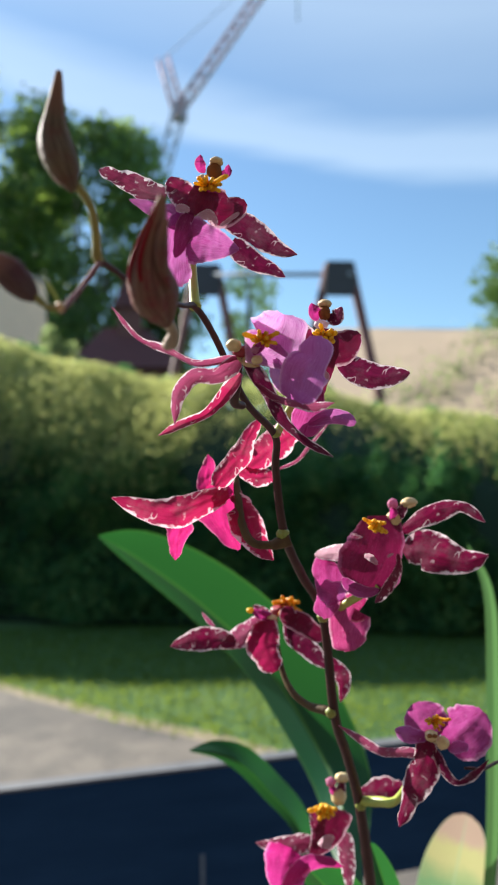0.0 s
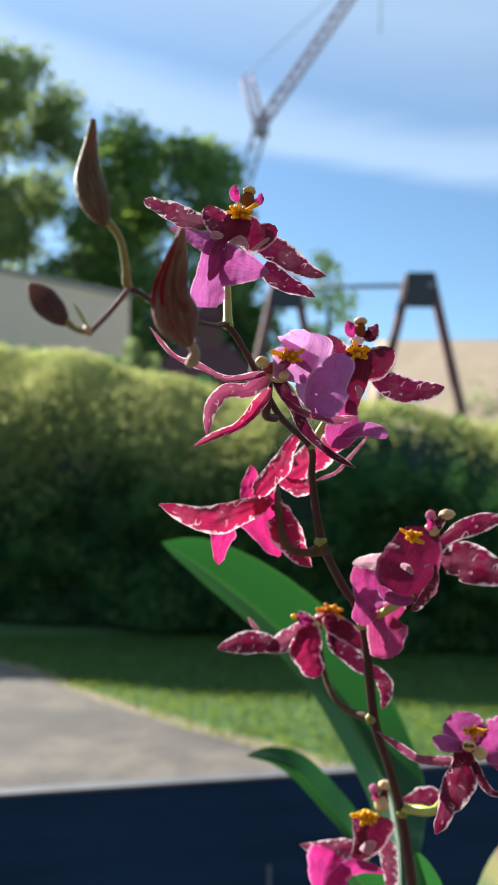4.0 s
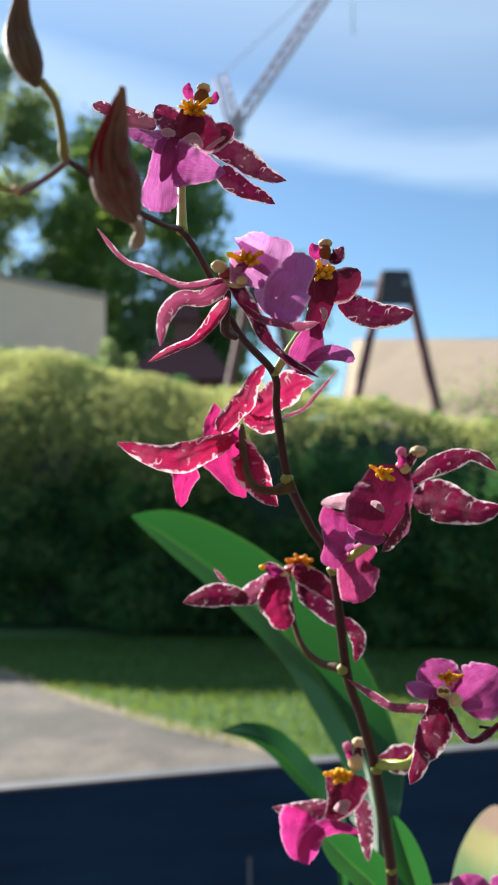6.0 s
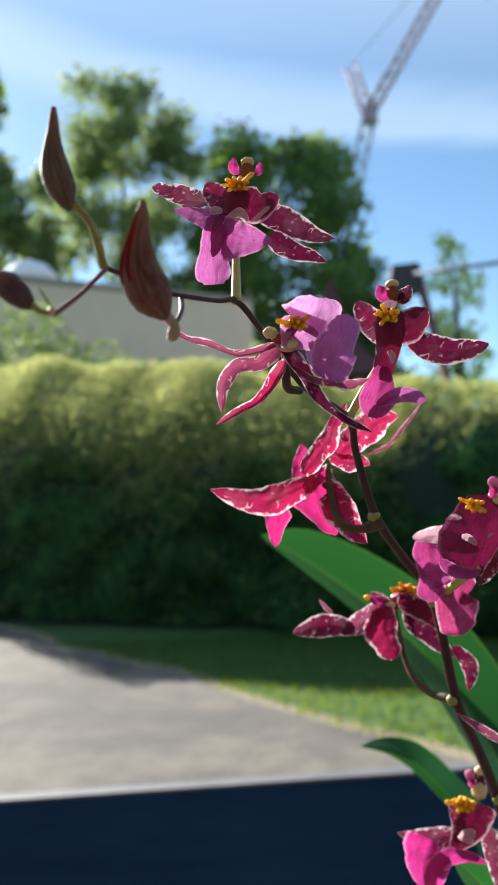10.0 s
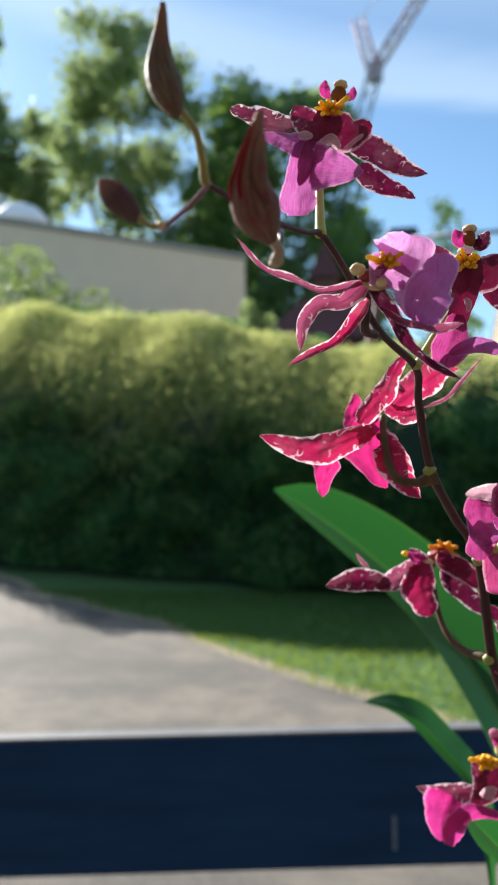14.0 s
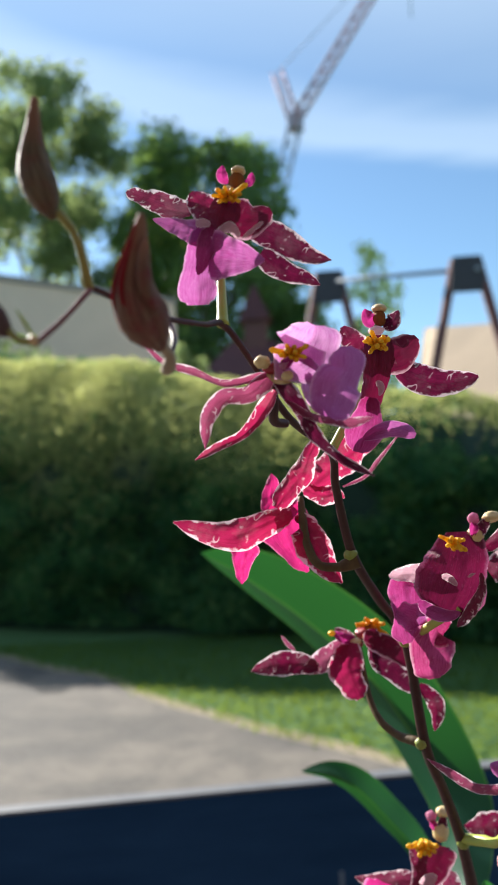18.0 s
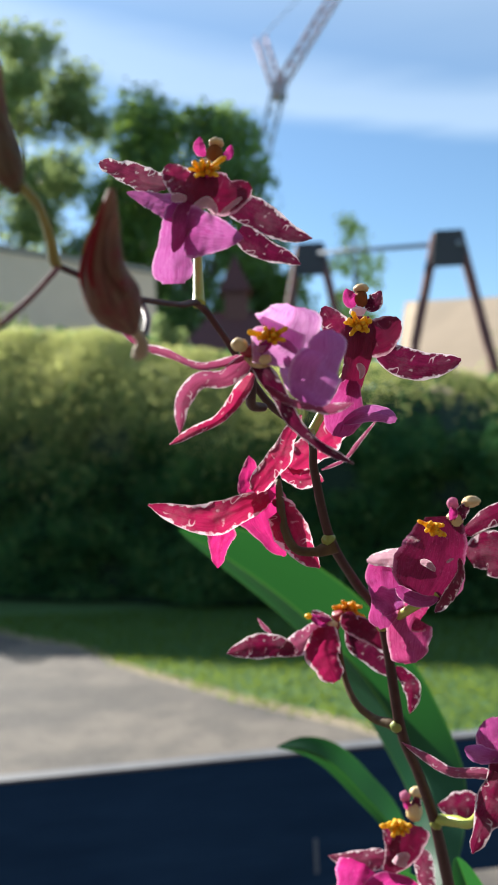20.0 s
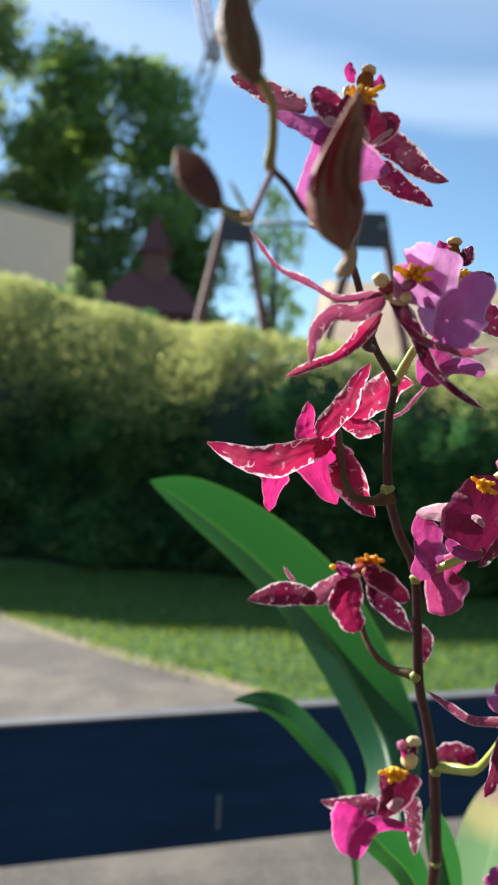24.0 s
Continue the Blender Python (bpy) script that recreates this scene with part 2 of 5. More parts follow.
def crest_mat(name, a, b):
    """Waxy crest tissue that lets some light through, blotched darker."""
    k = Mat(name, a, 0.4, 0, 0.3)
    spots = k.noise(520, 4)
    k.color(k.mix(k.ramp(spots, [(0.48, (0, 0, 0)), (0.7, (1, 1, 1))]), a, b))
    k.bump(spots, 0.2, 0.0005)
    return k.translucent(0.4).m


CALLUS = crest_mat("golden crest", (0.92, 0.6, 0.04), (0.66, 0.26, 0.015))
CALLUSRED = crest_mat("orange crest", (0.9, 0.5, 0.03), (0.52, 0.08, 0.012))
STEM = mottled("purple brown stem", (0.038, 0.014, 0.015), (0.08, 0.03, 0.025), 500, 0.5, 0.2, 0.0005, 0.25)
STEMROSE = mottled("rosy brown twig", (0.16, 0.06, 0.064), (0.25, 0.125, 0.115), 400, 0.6, 0.2, 0.0005, 0.2)
PEDGREEN = mottled("green stalk", (0.3, 0.36, 0.05), (0.42, 0.42, 0.1), 300, 0.4)
PEDNODE = mottled("green node", (0.2, 0.24, 0.04), (0.28, 0.28, 0.06), 300, 0.45)
PEDOLIVE = mottled("olive stalk", (0.19, 0.17, 0.04), (0.3, 0.27, 0.07), 400, 0.45)
PEDBROWN = mottled("brownish stalk", (0.07, 0.04, 0.022), (0.14, 0.1, 0.04), 350, 0.6, 0.2, 0.0005, 0.2)
PEDCREAM = mottled("cream stalk", (0.36, 0.27, 0.19), (0.2, 0.13, 0.09), 350, 0.75)


def bud_mat(name, a, b, seam):
    k = Mat(name, a, 0.6, 0, 0.12)
    u, v = k.uv()
    st = k.noise(1.0, 4, 0.6, "UV", (2.5, 26, 1))
    body = k.mix(k.ramp(st, [(0.3, (0, 0, 0)), (0.7, (1, 1, 1))]), a, b)
    body = k.mix(k.ramp(k.noise(380, 4), [(0.45, (0, 0, 0)), (0.75, (1, 1, 1))]), body, seam)
    body = k.mix(k.ramp(u, [(0.62, (0, 0, 0)), (0.95, (0.75, 0.75, 0.75))]), body, (0.3, 0.15, 0.1))
    k.color(body)
    return k.bump(k.math("ADD", st, k.math("MULTIPLY", k.noise(700, 4), 0.6)), 0.5, 0.0012).m


BUD = bud_mat("brown maroon bud", (0.06, 0.04, 0.028), (0.19, 0.14, 0.085), (0.13, 0.05, 0.04))
BUDRED = bud_mat("maroon bud", (0.09, 0.036, 0.034), (0.22, 0.13, 0.09), (0.17, 0.03, 0.04))
BUDPLUM = bud_mat("plum bud", (0.07, 0.035, 0.04), (0.13, 0.08, 0.072), (0.1, 0.038, 0.048))
SEAM = mottled("red bud seam", (0.2, 0.012, 0.02), (0.09, 0.02, 0.02), 400, 0.9, 0.2, 0.0005, 0.0)


def leaf_mat(name, main, deep, rib, tip=None, glow=(0.035, 0.2, 0.018)):
    k = Mat(name, main, 0.46, 0, 0.4)
    u, v = k.uv()
    side = k.math("ABSOLUTE", k.math("SUBTRACT", k.math("MULTIPLY", v, 2.0), 1.0))
    lines = k.noise(1.0, 3, 0.6, "UV", (2, 90, 1))
    body = k.mix(k.ramp(lines, [(0.3, (0, 0, 0)), (0.75, (1, 1, 1))]), main, deep)
    body = k.mix(k.noise(35, 3), body, main)
    if tip:
        edge = k.math("ADD", u, k.math("MULTIPLY", k.noise(60, 3), 0.12))
        body = k.mix(k.ramp(edge, [(0.72, (0, 0, 0)), (0.84, (1, 1, 1))]), body, (0.54, 0.52, 0.24))
        body = k.mix(k.ramp(edge, [(0.9, (0, 0, 0)), (0.95, (1, 1, 1))]), body, tip)
    lines_pale = k.math("MAXIMUM", k.ramp(side, [(0.0, (0.6, 0.6, 0.6)), (0.06, (0, 0, 0))]), k.ramp(side, [(0.94, (0, 0, 0)), (0.99, (0.6, 0.6, 0.6))]))
    k.color(k.mix(lines_pale, body, rib))
    k.bump(lines, 0.12, 0.0008)
    return k.translucent(0.42, glow).m


LEAF = leaf_mat("orchid leaf", (0.008, 0.06, 0.032), (0.006, 0.046, 0.024), (0.14, 0.3, 0.06))
LEAFPALE = leaf_mat("pale leaf", (0.1, 0.22, 0.09), (0.08, 0.18, 0.06), (0.18, 0.3, 0.14), None, (0.13, 0.3, 0.08))
LEAFOLD = leaf_mat("ageing leaf", (0.22, 0.4, 0.19), (0.17, 0.33, 0.14), (0.36, 0.5, 0.3), (0.5, 0.36, 0.28), None)


def foliage_mat(name, a, b, c, trans=0.35, glow=(0.3, 0.45, 0.03), patch=0.8):
    k = Mat(name, a, 0.55, 0, 0.2)
    r = k.island()
    col = k.ramp(r, [(0.0, a), (0.55, b), (1.0, c)])
    k.color(k.mix(k.ramp(k.noise(patch, 3), [(0.36, (0, 0, 0)), (0.64, (1, 1, 1))]), col, a))
    return k.translucent(trans, glow).m


HEDGE = foliage_mat("hedge leaf", (0.02, 0.1, 0.044), (0.105, 0.28, 0.1), (0.28, 0.45, 0.15), 0.45, (0.12, 0.32, 0.075), 4.5)
# Paler copy of the hedge leaf: sunlight on the top put into colour.
LITTOP = foliage_mat("sunlit hedge leaf colour", (0.36, 0.42, 0.15), (0.45, 0.49, 0.18), (0.54, 0.54, 0.23), 0.6, (0.62, 0.62, 0.22), 3.0)
# Near black: the shade between the leaves is put into this colour.
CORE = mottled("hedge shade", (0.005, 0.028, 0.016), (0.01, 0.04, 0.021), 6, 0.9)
TREEDARK = foliage_mat("dark tree leaf", (0.08, 0.14, 0.085), (0.14, 0.21, 0.105), (0.23, 0.29, 0.13), 0.52)
TREELIGHT = foliage_mat("light tree leaf", (0.16, 0.21, 0.1), (0.23, 0.29, 0.13), (0.33, 0.37, 0.18), 0.55, (0.36, 0.46, 0.16))
TREEPALE = foliage_mat("pale young leaf", (0.3, 0.4, 0.2), (0.42, 0.5, 0.26), (0.6, 0.62, 0.34), 0.8, (0.85, 0.9, 0.3))
BARK = mottled("bark", (0.1, 0.075, 0.05), (0.05, 0.04, 0.03), 14, 0.85, 0.5, 0.02)


def ground_mat():
    k = Mat("grass ground", (0.06, 0.11, 0.02), 0.9)
    n, f = k.noise(0.7, 4), k.noise(38, 5)
    c = k.mix(k.ramp(n, [(0.35, (0, 0, 0)), (0.7, (1, 1, 1))]), (0.038, 0.11, 0.03), (0.05, 0.125, 0.032))
    k.color(k.mix(f, c, (0.06, 0.14, 0.03)))
    return k.bump(f, 0.5, 0.03).m


GRASS = ground_mat()


def drive_mat():
    k = Mat("worn asphalt", (0.2, 0.19, 0.17), 0.9)
    big, mid, fine = k.noise(0.9, 5, 0.65, stretch=(1.0, 1.25, 1)), k.noise(5.5, 6, 0.75), k.noise(90, 4)
    c = k.mix(k.ramp(big, [(0.42, (0, 0, 0)), (0.56, (1, 1, 1))]), (0.072, 0.064, 0.057), (0.155, 0.133, 0.108))
    c = k.mix(k.ramp(mid, [(0.45, (0, 0, 0)), (0.62, (0.7, 0.7, 0.7))]), c, (0.08, 0.07, 0.06))
    c = k.mix(k.ramp(fine, [(0.5, (0, 0, 0)), (0.7, (0.8, 0.8, 0.8))]), c, (0.164, 0.147, 0.124))
    k.color(c)
    return k.bump(fine, 0.6, 0.006).m


DRIVE = drive_mat()
SANDEDGE = mottled("sandy verge", (0.3, 0.24, 0.16), (0.17, 0.15, 0.085), 12, 0.95, 0.5, 0.01)


def board_mat():
    k = Mat("blue black paint", (0.006, 0.012, 0.028), 0.7, 0, 0.15)
    g = k.noise(1.0, 5, 0.65, stretch=(1.2, 22, 22))
    k.color(k.mix(k.ramp(g, [(0.35, (0, 0, 0)), (0.75, (1, 1, 1))]), (0.006, 0.034, 0.096), (0.014, 0.054, 0.138)))
    return k.bump(g, 0.3, 0.002).m


BOARD = board_mat()
# Far paler than the plank: sun on the top edge put into colour.
BOARDTOP = mottled("sunlit board rim colour", (0.14, 0.145, 0.155), (0.06, 0.065, 0.08), 25, 0.7, 0.4, 0.002)
CHALK = mottled("pale scratch", (0.15, 0.2, 0.28), (0.02, 0.05, 0.1), 45, 0.8)
RENDERED = mottled("beige render", (0.7, 0.56, 0.43), (0.6, 0.48, 0.37), 2.2, 0.9, 0.3, 0.01)
COPING = mottled("grey coping", (0.3, 0.28, 0.26), (0.22, 0.21, 0.2), 5, 0.85)
WOODRED = mottled("red brown timber", (0.16, 0.06, 0.05), (0.1, 0.045, 0.04), 9, 0.7, 0.3, 0.003)
PLATE = mottled("dark steel plate", (0.05, 0.055, 0.07), (0.03, 0.035, 0.045), 9, 0.6)
# Both steels are lightened towards the sky, painting distance haze on the crane.
STEELROSE = mottled("hazed red steel", (0.46, 0.3, 0.36), (0.4, 0.27, 0.33), 0.8, 0.6)
STEELGREY = mottled("grey blue steel", (0.3, 0.35, 0.43), (0.24, 0.29, 0.37), 0.8, 0.6)
ROOFRED = mottled("red brown tiles", (0.11, 0.035, 0.035), (0.06, 0.022, 0.026), 6, 0.8, 0.4, 0.01)
WHITEPL = mottled("white roof plastic", (0.78, 0.78, 0.82), (0.68, 0.69, 0.74), 3, 0.7)
TERRA = mottled("terracotta", (0.36, 0.14, 0.07), (0.28, 0.11, 0.06), 40, 0.85)
BARKCHIP = mottled("bark chips", (0.1, 0.06, 0.035), (0.05, 0.03, 0.02), 90, 0.9, 0.8, 0.004)
TABLEWOOD = mottled("grey garden timber", (0.25, 0.22, 0.19), (0.16, 0.14, 0.12), 20, 0.8)


# ---- building blocks ----
def mesh_object(name, bm, mat, parent=None, label="", smooth=True):
    me = bpy.data.meshes.new(name)
    bm.to_mesh(me)
    bm.free()
    me.materials.append(mat)
    if smooth:
        me.polygons.foreach_set("use_smooth", [True] * len(me.polygons))
    ob = new(name, me)
    if parent is not None:
        ob.parent = parent
        ob.matrix_parent_inverse = parent.matrix_world.inverted()
    if label:
        ob["label"] = label
    return ob


def part(name, bm, mat, parent, label="", smooth=True):
    return mesh_object(name, bm, mat, parent, label, smooth)


def empty(name, at):
    ob = new(name)
    ob.location = at
    ob.matrix_world = Matrix.Translation(at)
    ob.empty_display_size = 0.1
    return ob


def box_bm(lo, hi, bevel=0.0):
    bm = bmesh.new()
    lo, hi = Vector(lo), Vector(hi)
    bmesh.ops.create_cube(bm, size=1.0, matrix=Matrix.LocRotScale((lo + hi) / 2, None, hi - lo))
    if bevel:
        bmesh.ops.bevel(bm, geom=bm.edges[:], offset=bevel, segments=2, affect="EDGES", profile=0.7)
    return bm


def spline(points, n):
    """Points along a smooth curve through the given ones."""
    p = [Vector(q) for q in points]
    if len(p) == 2:
        return [p[0].lerp(p[1], i / n) for i in range(n + 1)]
    p = [p[0] * 2 - p[1]] + p + [p[-1] * 2 - p[-2]]
    made = []
    for i in range(n + 1):
        s = i / n * (len(p) - 3)
        k = min(int(s), len(p) - 4)
        t = s - k
        a, b, c, d = p[k:k + 4]
        made.append(0.5 * (2 * b + (c - a) * t + (2 * a - 5 * b + 4 * c - d) * t * t + (3 * b - a - 3 * c + d) * t ** 3))
    return made


def tube_bm(points, radii, n=None, sides=10, jitter=0.0, seed=0):
    n = n or max(6, 5 * (len(points) - 1))
    path = spline(points, n)
    rnd = random.Random(seed)
    bm = bmesh.new()
    uvl = bm.loops.layers.uv.new("UVMap")
    rings = []
    side = Vector((0.3, -1, 0.2))
    for i, c in enumerate(path):
        d = (path[min(i + 1, n)] - path[max(i - 1, 0)]).normalized()
        side = (side - d * side.dot(d)).normalized()
        up = d.cross(side)
        s = i / n * (len(radii) - 1)
        k = min(int(s), len(radii) - 2)
        r = radii[k] + (radii[k + 1] - radii[k]) * (s - k)
        r *= 1 + jitter * (rnd.random() - 0.5)
        rings.append([bm.verts.new(c + (side * math.cos(a) + up * math.sin(a)) * r) for a in [j * math.tau / sides for j in range(sides)]])
    for i in range(n):
        for j in range(sides):
            f = bm.faces.new((rings[i][j], rings[i][(j + 1) % sides], rings[i + 1][(j + 1) % sides], rings[i + 1][j]))
            for lp, (du, dv) in zip(f.loops, ((0, 0), (0, 1), (1, 1), (1, 0))):
                lp[uvl].uv = ((i + du) / n, (j + dv) / sides)
    bm.faces.new(rings[0][::-1])
    bm.faces.new(rings[-1])
    return bm


def sheet_bm(points, width, turn, cup, peak, tip, ruffle, seed, n=36, m=18, fold=0.0, base=0.16, rough=1.0, profile=None):
    """A petal or leaf blade: a thin curved sheet round a spine."""
    rnd = random.Random(seed)
    path = spline(points, n)
    ph = [rnd.random() * 6.28 for _ in range(4)]
    bm = bmesh.new()
    uvl = bm.loops.layers.uv.new("UVMap")
    a = math.log(0.5) / math.log(max(0.15, min(0.85, peak)))
    grid = []
    for i, c in enumerate(path):
        t = i / n
        d = (path[min(i + 1, n)] - path[max(i - 1, 0)]).normalized()
        face = Vector((0, -1, 0))
        across = d.cross(face)
        if across.length < 0.2:
            across = d.cross(Vector((0, -0.6, 0.8)))
        across.normalize()
        across = Matrix.Rotation(radians(turn), 3, d) @ across
        nor = across.cross(d).normalized()
        wt = math.sin(math.pi * min(0.999, t) ** a) ** (0.75 * max(0.35, tip))
        if tip < 0.6 and t > 0.5:
            wt = max(wt, (1 - ((t - 0.5) / 0.5) ** (2.0 + 3 * (0.6 - tip))) ** 0.55 if t < 1 else 0)
        if t < peak:
            wt = max(wt, base)
        if profile:
            at = (0, 0.12, 0.3, 0.5, 0.7, 0.88, 1)
            wt = float(np.interp(t, at, profile)) * 0.7 + 0.3 * float(np.mean(np.interp([t - 0.06, t - 0.03, t + 0.03, t + 0.06], at, profile)))
            wt *= 1 if 0.03 < t < 0.97 else 0.75
        wt = max(wt, 0.02)
        row = []
        for j in range(m + 1):
            v = j / m * 2 - 1
            wav = ruffle * (math.sin(t * 12 + ph[0] + (1.9 if v > 0 else 0)) + 0.7 * math.sin(t * 21 + ph[1] + (2.6 if v > 0 else 0))) * abs(v) ** 2.2
            edge = 1 + (0.13 * noise.noise((t * 4.5, 3 if v > 0 else 9, seed * 1.3)) + 0.07 * noise.noise((t * 15, 5 if v > 0 else 1, seed * 0.7))) * abs(v) * rough
            h = cup * (v * v - 0.3) * wt + 0.09 * rough * (abs(v) - 0.4) * wt + wav * min(1, wt * 1.5) + fold * (abs(v) - 0.4) * wt
            h -= 0.1 * rough * math.exp(-(v / 0.16) ** 2) * wt * (1 - 0.5 * t)
            p = c + across * (v * wt * edge * width / 2) + nor * (h * width / 2)
            q = p / width * 2.3
            crumple = noise.noise(q) * 0.16 + noise.noise(q * 2.7) * 0.08 + noise.noise(q * 6.1) * 0.03
            row.append(p + nor * (crumple * width / 2 * min(1, wt * 1.3) * rough))
        grid.append(row)
    vs = [[bm.verts.new(p) for p in row] for row in grid]
    for i in range(n):
        for j in range(m):
            q = [(i, j), (i, j + 1), (i + 1, j + 1), (i + 1, j)]
            f = bm.faces.new([vs[x][y] for x, y in q])
            for lp, (x, y) in zip(f.loops, q):
                lp[uvl].uv = (x / n, y / m)
    return bm


# ---- ground ----
def quad_cloud(name, places, size, mat, seed, parent=None, label="", flat=0.0):
    """Many small leaves, each a folded pair of triangles, in one mesh."""
    rng = np.random.default_rng(seed)
    n = len(places)
    p = np.asarray(places, float)
    d = rng.normal(size=(n, 3))
    d[:, 2] *= 1 - flat
    d /= np.linalg.norm(d, axis=1)[:, None]
    e = np.cross(d, rng.normal(size=(n, 3)))
    e /= np.linalg.norm(e, axis=1)[:, None]
    up = np.cross(d, e)
    s = size * rng.uniform(0.6, 1.4, n)[:, None]
    v = np.stack([p - d * s, p + e * s * 0.45 + up * s * 0.12, p + d * s, p - e * s * 0.45 + up * s * 0.12], 1).reshape(-1, 3)
    me = bpy.data.meshes.new(name)
    f = np.arange(n * 4).reshape(-1, 4)
    tri = np.concatenate([f[:, [0, 1, 2]], f[:, [0, 2, 3]]])
    me.vertices.add(len(v))
    me.vertices.foreach_set("co", v.ravel())
    me.loops.add(tri.size)
    me.loops.foreach_set("vertex_index", tri.ravel())
    me.polygons.add(len(tri))
    me.polygons.foreach_set("loop_start", np.arange(0, tri.size, 3))
    me.update(calc_edges=True)
    me.materials.append(mat)
    ob = new(name, me)
    if parent is not None:
        ob.parent = parent
        ob.matrix_parent_inverse = parent.matrix_world.inverted()
    if label:
        ob["label"] = label
    return ob


def grid_sheet(x0, x1, y0, y1, nx, ny, z):
    bm = bmesh.new()
    vs = [[bm.verts.new((x0 + (x1 - x0) * i / nx, y0 + (y1 - y0) * j / ny, z(x0 + (x1 - x0) * i / nx, y0 + (y1 - y0) * j / ny))) for j in range(ny + 1)] for i in range(nx + 1)]
    for i in range(nx):
        for j in range(ny):
            bm.faces.new((vs[i][j], vs[i + 1][j], vs[i + 1][j + 1], vs[i][j + 1]))
    return bm


tagged(mesh_object("ground", grid_sheet(-1500, 1500, -1500, 1500, 30, 30, lambda x, y: -0.02), GRASS), "flat mown grass ground reaching the horizon", "ground", kind="structure")


def lawn_edge(x):
    """The line between the drive and the lawn: y at x."""
    base = 4.86 - 0.92 * (x + 1.2) if x < -1.2 else 3.66 - x
    return base + 0.06 * math.sin(x * 3.1) + 0.03 * math.sin(x * 7.7)


def drive_bm(z, off):
    bm = bmesh.new()
    xs = [-14 + 0.25 * i for i in range(105)]
    near = [bm.verts.new((x, -6, z)) for x in xs]
    far = [bm.verts.new((x, max(-5.5, min(lawn_edge(x), 11 + 0.3 * math.sin(x)) + off + 0.03 * math.sin(x * 19)), z)) for x in xs]
    for i in range(len(xs) - 1):
        bm.faces.new((near[i], near[i + 1], far[i + 1], far[i]))
    return bm


tagged(mesh_object("verge", drive_bm(-0.012, 0.16), SANDEDGE), "sandy worn strip along the lawn edge", "verge", kind="structure")
tagged(mesh_object("road", drive_bm(-0.006, 0.0), DRIVE), "worn grey asphalt drive in sunlight", "drive", kind="structure")

rng = np.random.default_rng(5)
gx = rng.uniform(-3.0, 4.6, 150000)
gy = rng.uniform(0.2, 6.4, 150000)
keep = gy > np.array([lawn_edge(x) + 0.05 for x in gx]) + rng.normal(0, 0.05, 150000)
gp = np.stack([gx[keep], gy[keep], np.full(keep.sum(), 0.0)], 1)
BLADE = foliage_mat("grass blade", (0.03, 0.11, 0.036), (0.036, 0.12, 0.036), (0.046, 0.135, 0.038), 0.5, (0.38, 0.46, 0.03))
tagged(quad_cloud("grass", gp, 0.011, BLADE, 6), "short green lawn grass", "grass", kind="stuff")


# Unseen wall behind the camera, added dark to cut fill on camera-facing sides.
WALLBROWN = mottled("dark fill-cutting render", (0.075, 0.055, 0.045), (0.055, 0.042, 0.036), 1.2, 0.9, 0.3, 0.01)
tagged(mesh_object("wall_fill_cut", box_bm((-9, -3.1, -0.02), (9, -2.8, 6.8)), WALLBROWN, smooth=False), "unseen dark brown wall added to cut fill light", "wall", kind="structure")


# ---- fence rail ----
def rail():
    """A long painted plank on posts, its top edge coloured pale as if sunlit."""
    at = Vector((0.0, 1.36, 0.0))
    th = empty("fence", at)
    turn = Matrix.Translation((0.006, 1.332, 0.008)) @ Matrix.Rotation(radians(9.7), 4, "Z")
    items = [("rail", box_bm((-3.2, 0, 0.44), (3.2, 0.028, 0.666), 0.003), BOARD, "dark navy painted plank"),
             ("top_edge", box_bm((-3.2, 0.0, 0.667), (3.2, 0.028, 0.672), 0.0015), BOARDTOP, "pale top edge coloured as sunlit"),
             ("scratch", box_bm((0.045, -0.0015, 0.468), (0.052, 0.0, 0.526), 0.0006), CHALK, "pale vertical scuff")]
    for x in (-2.9, 2.9):
        items.append(("post", box_bm((x - 0.045, 0.03, -0.02), (x + 0.045, 0.12, 0.69), 0.004), BOARD, ""))
        items.append(("bolt", box_bm((x - 0.01, -0.004, 0.545), (x + 0.01, 0.0, 0.565), 0.002), PLATE, ""))
    for n, bm, mat, lab in items:
        bm.transform(turn)
        part(n, bm, mat, th, lab, smooth=False)
    tagged(th, "low dark navy plank fence beside the drive", "fence")


rail()


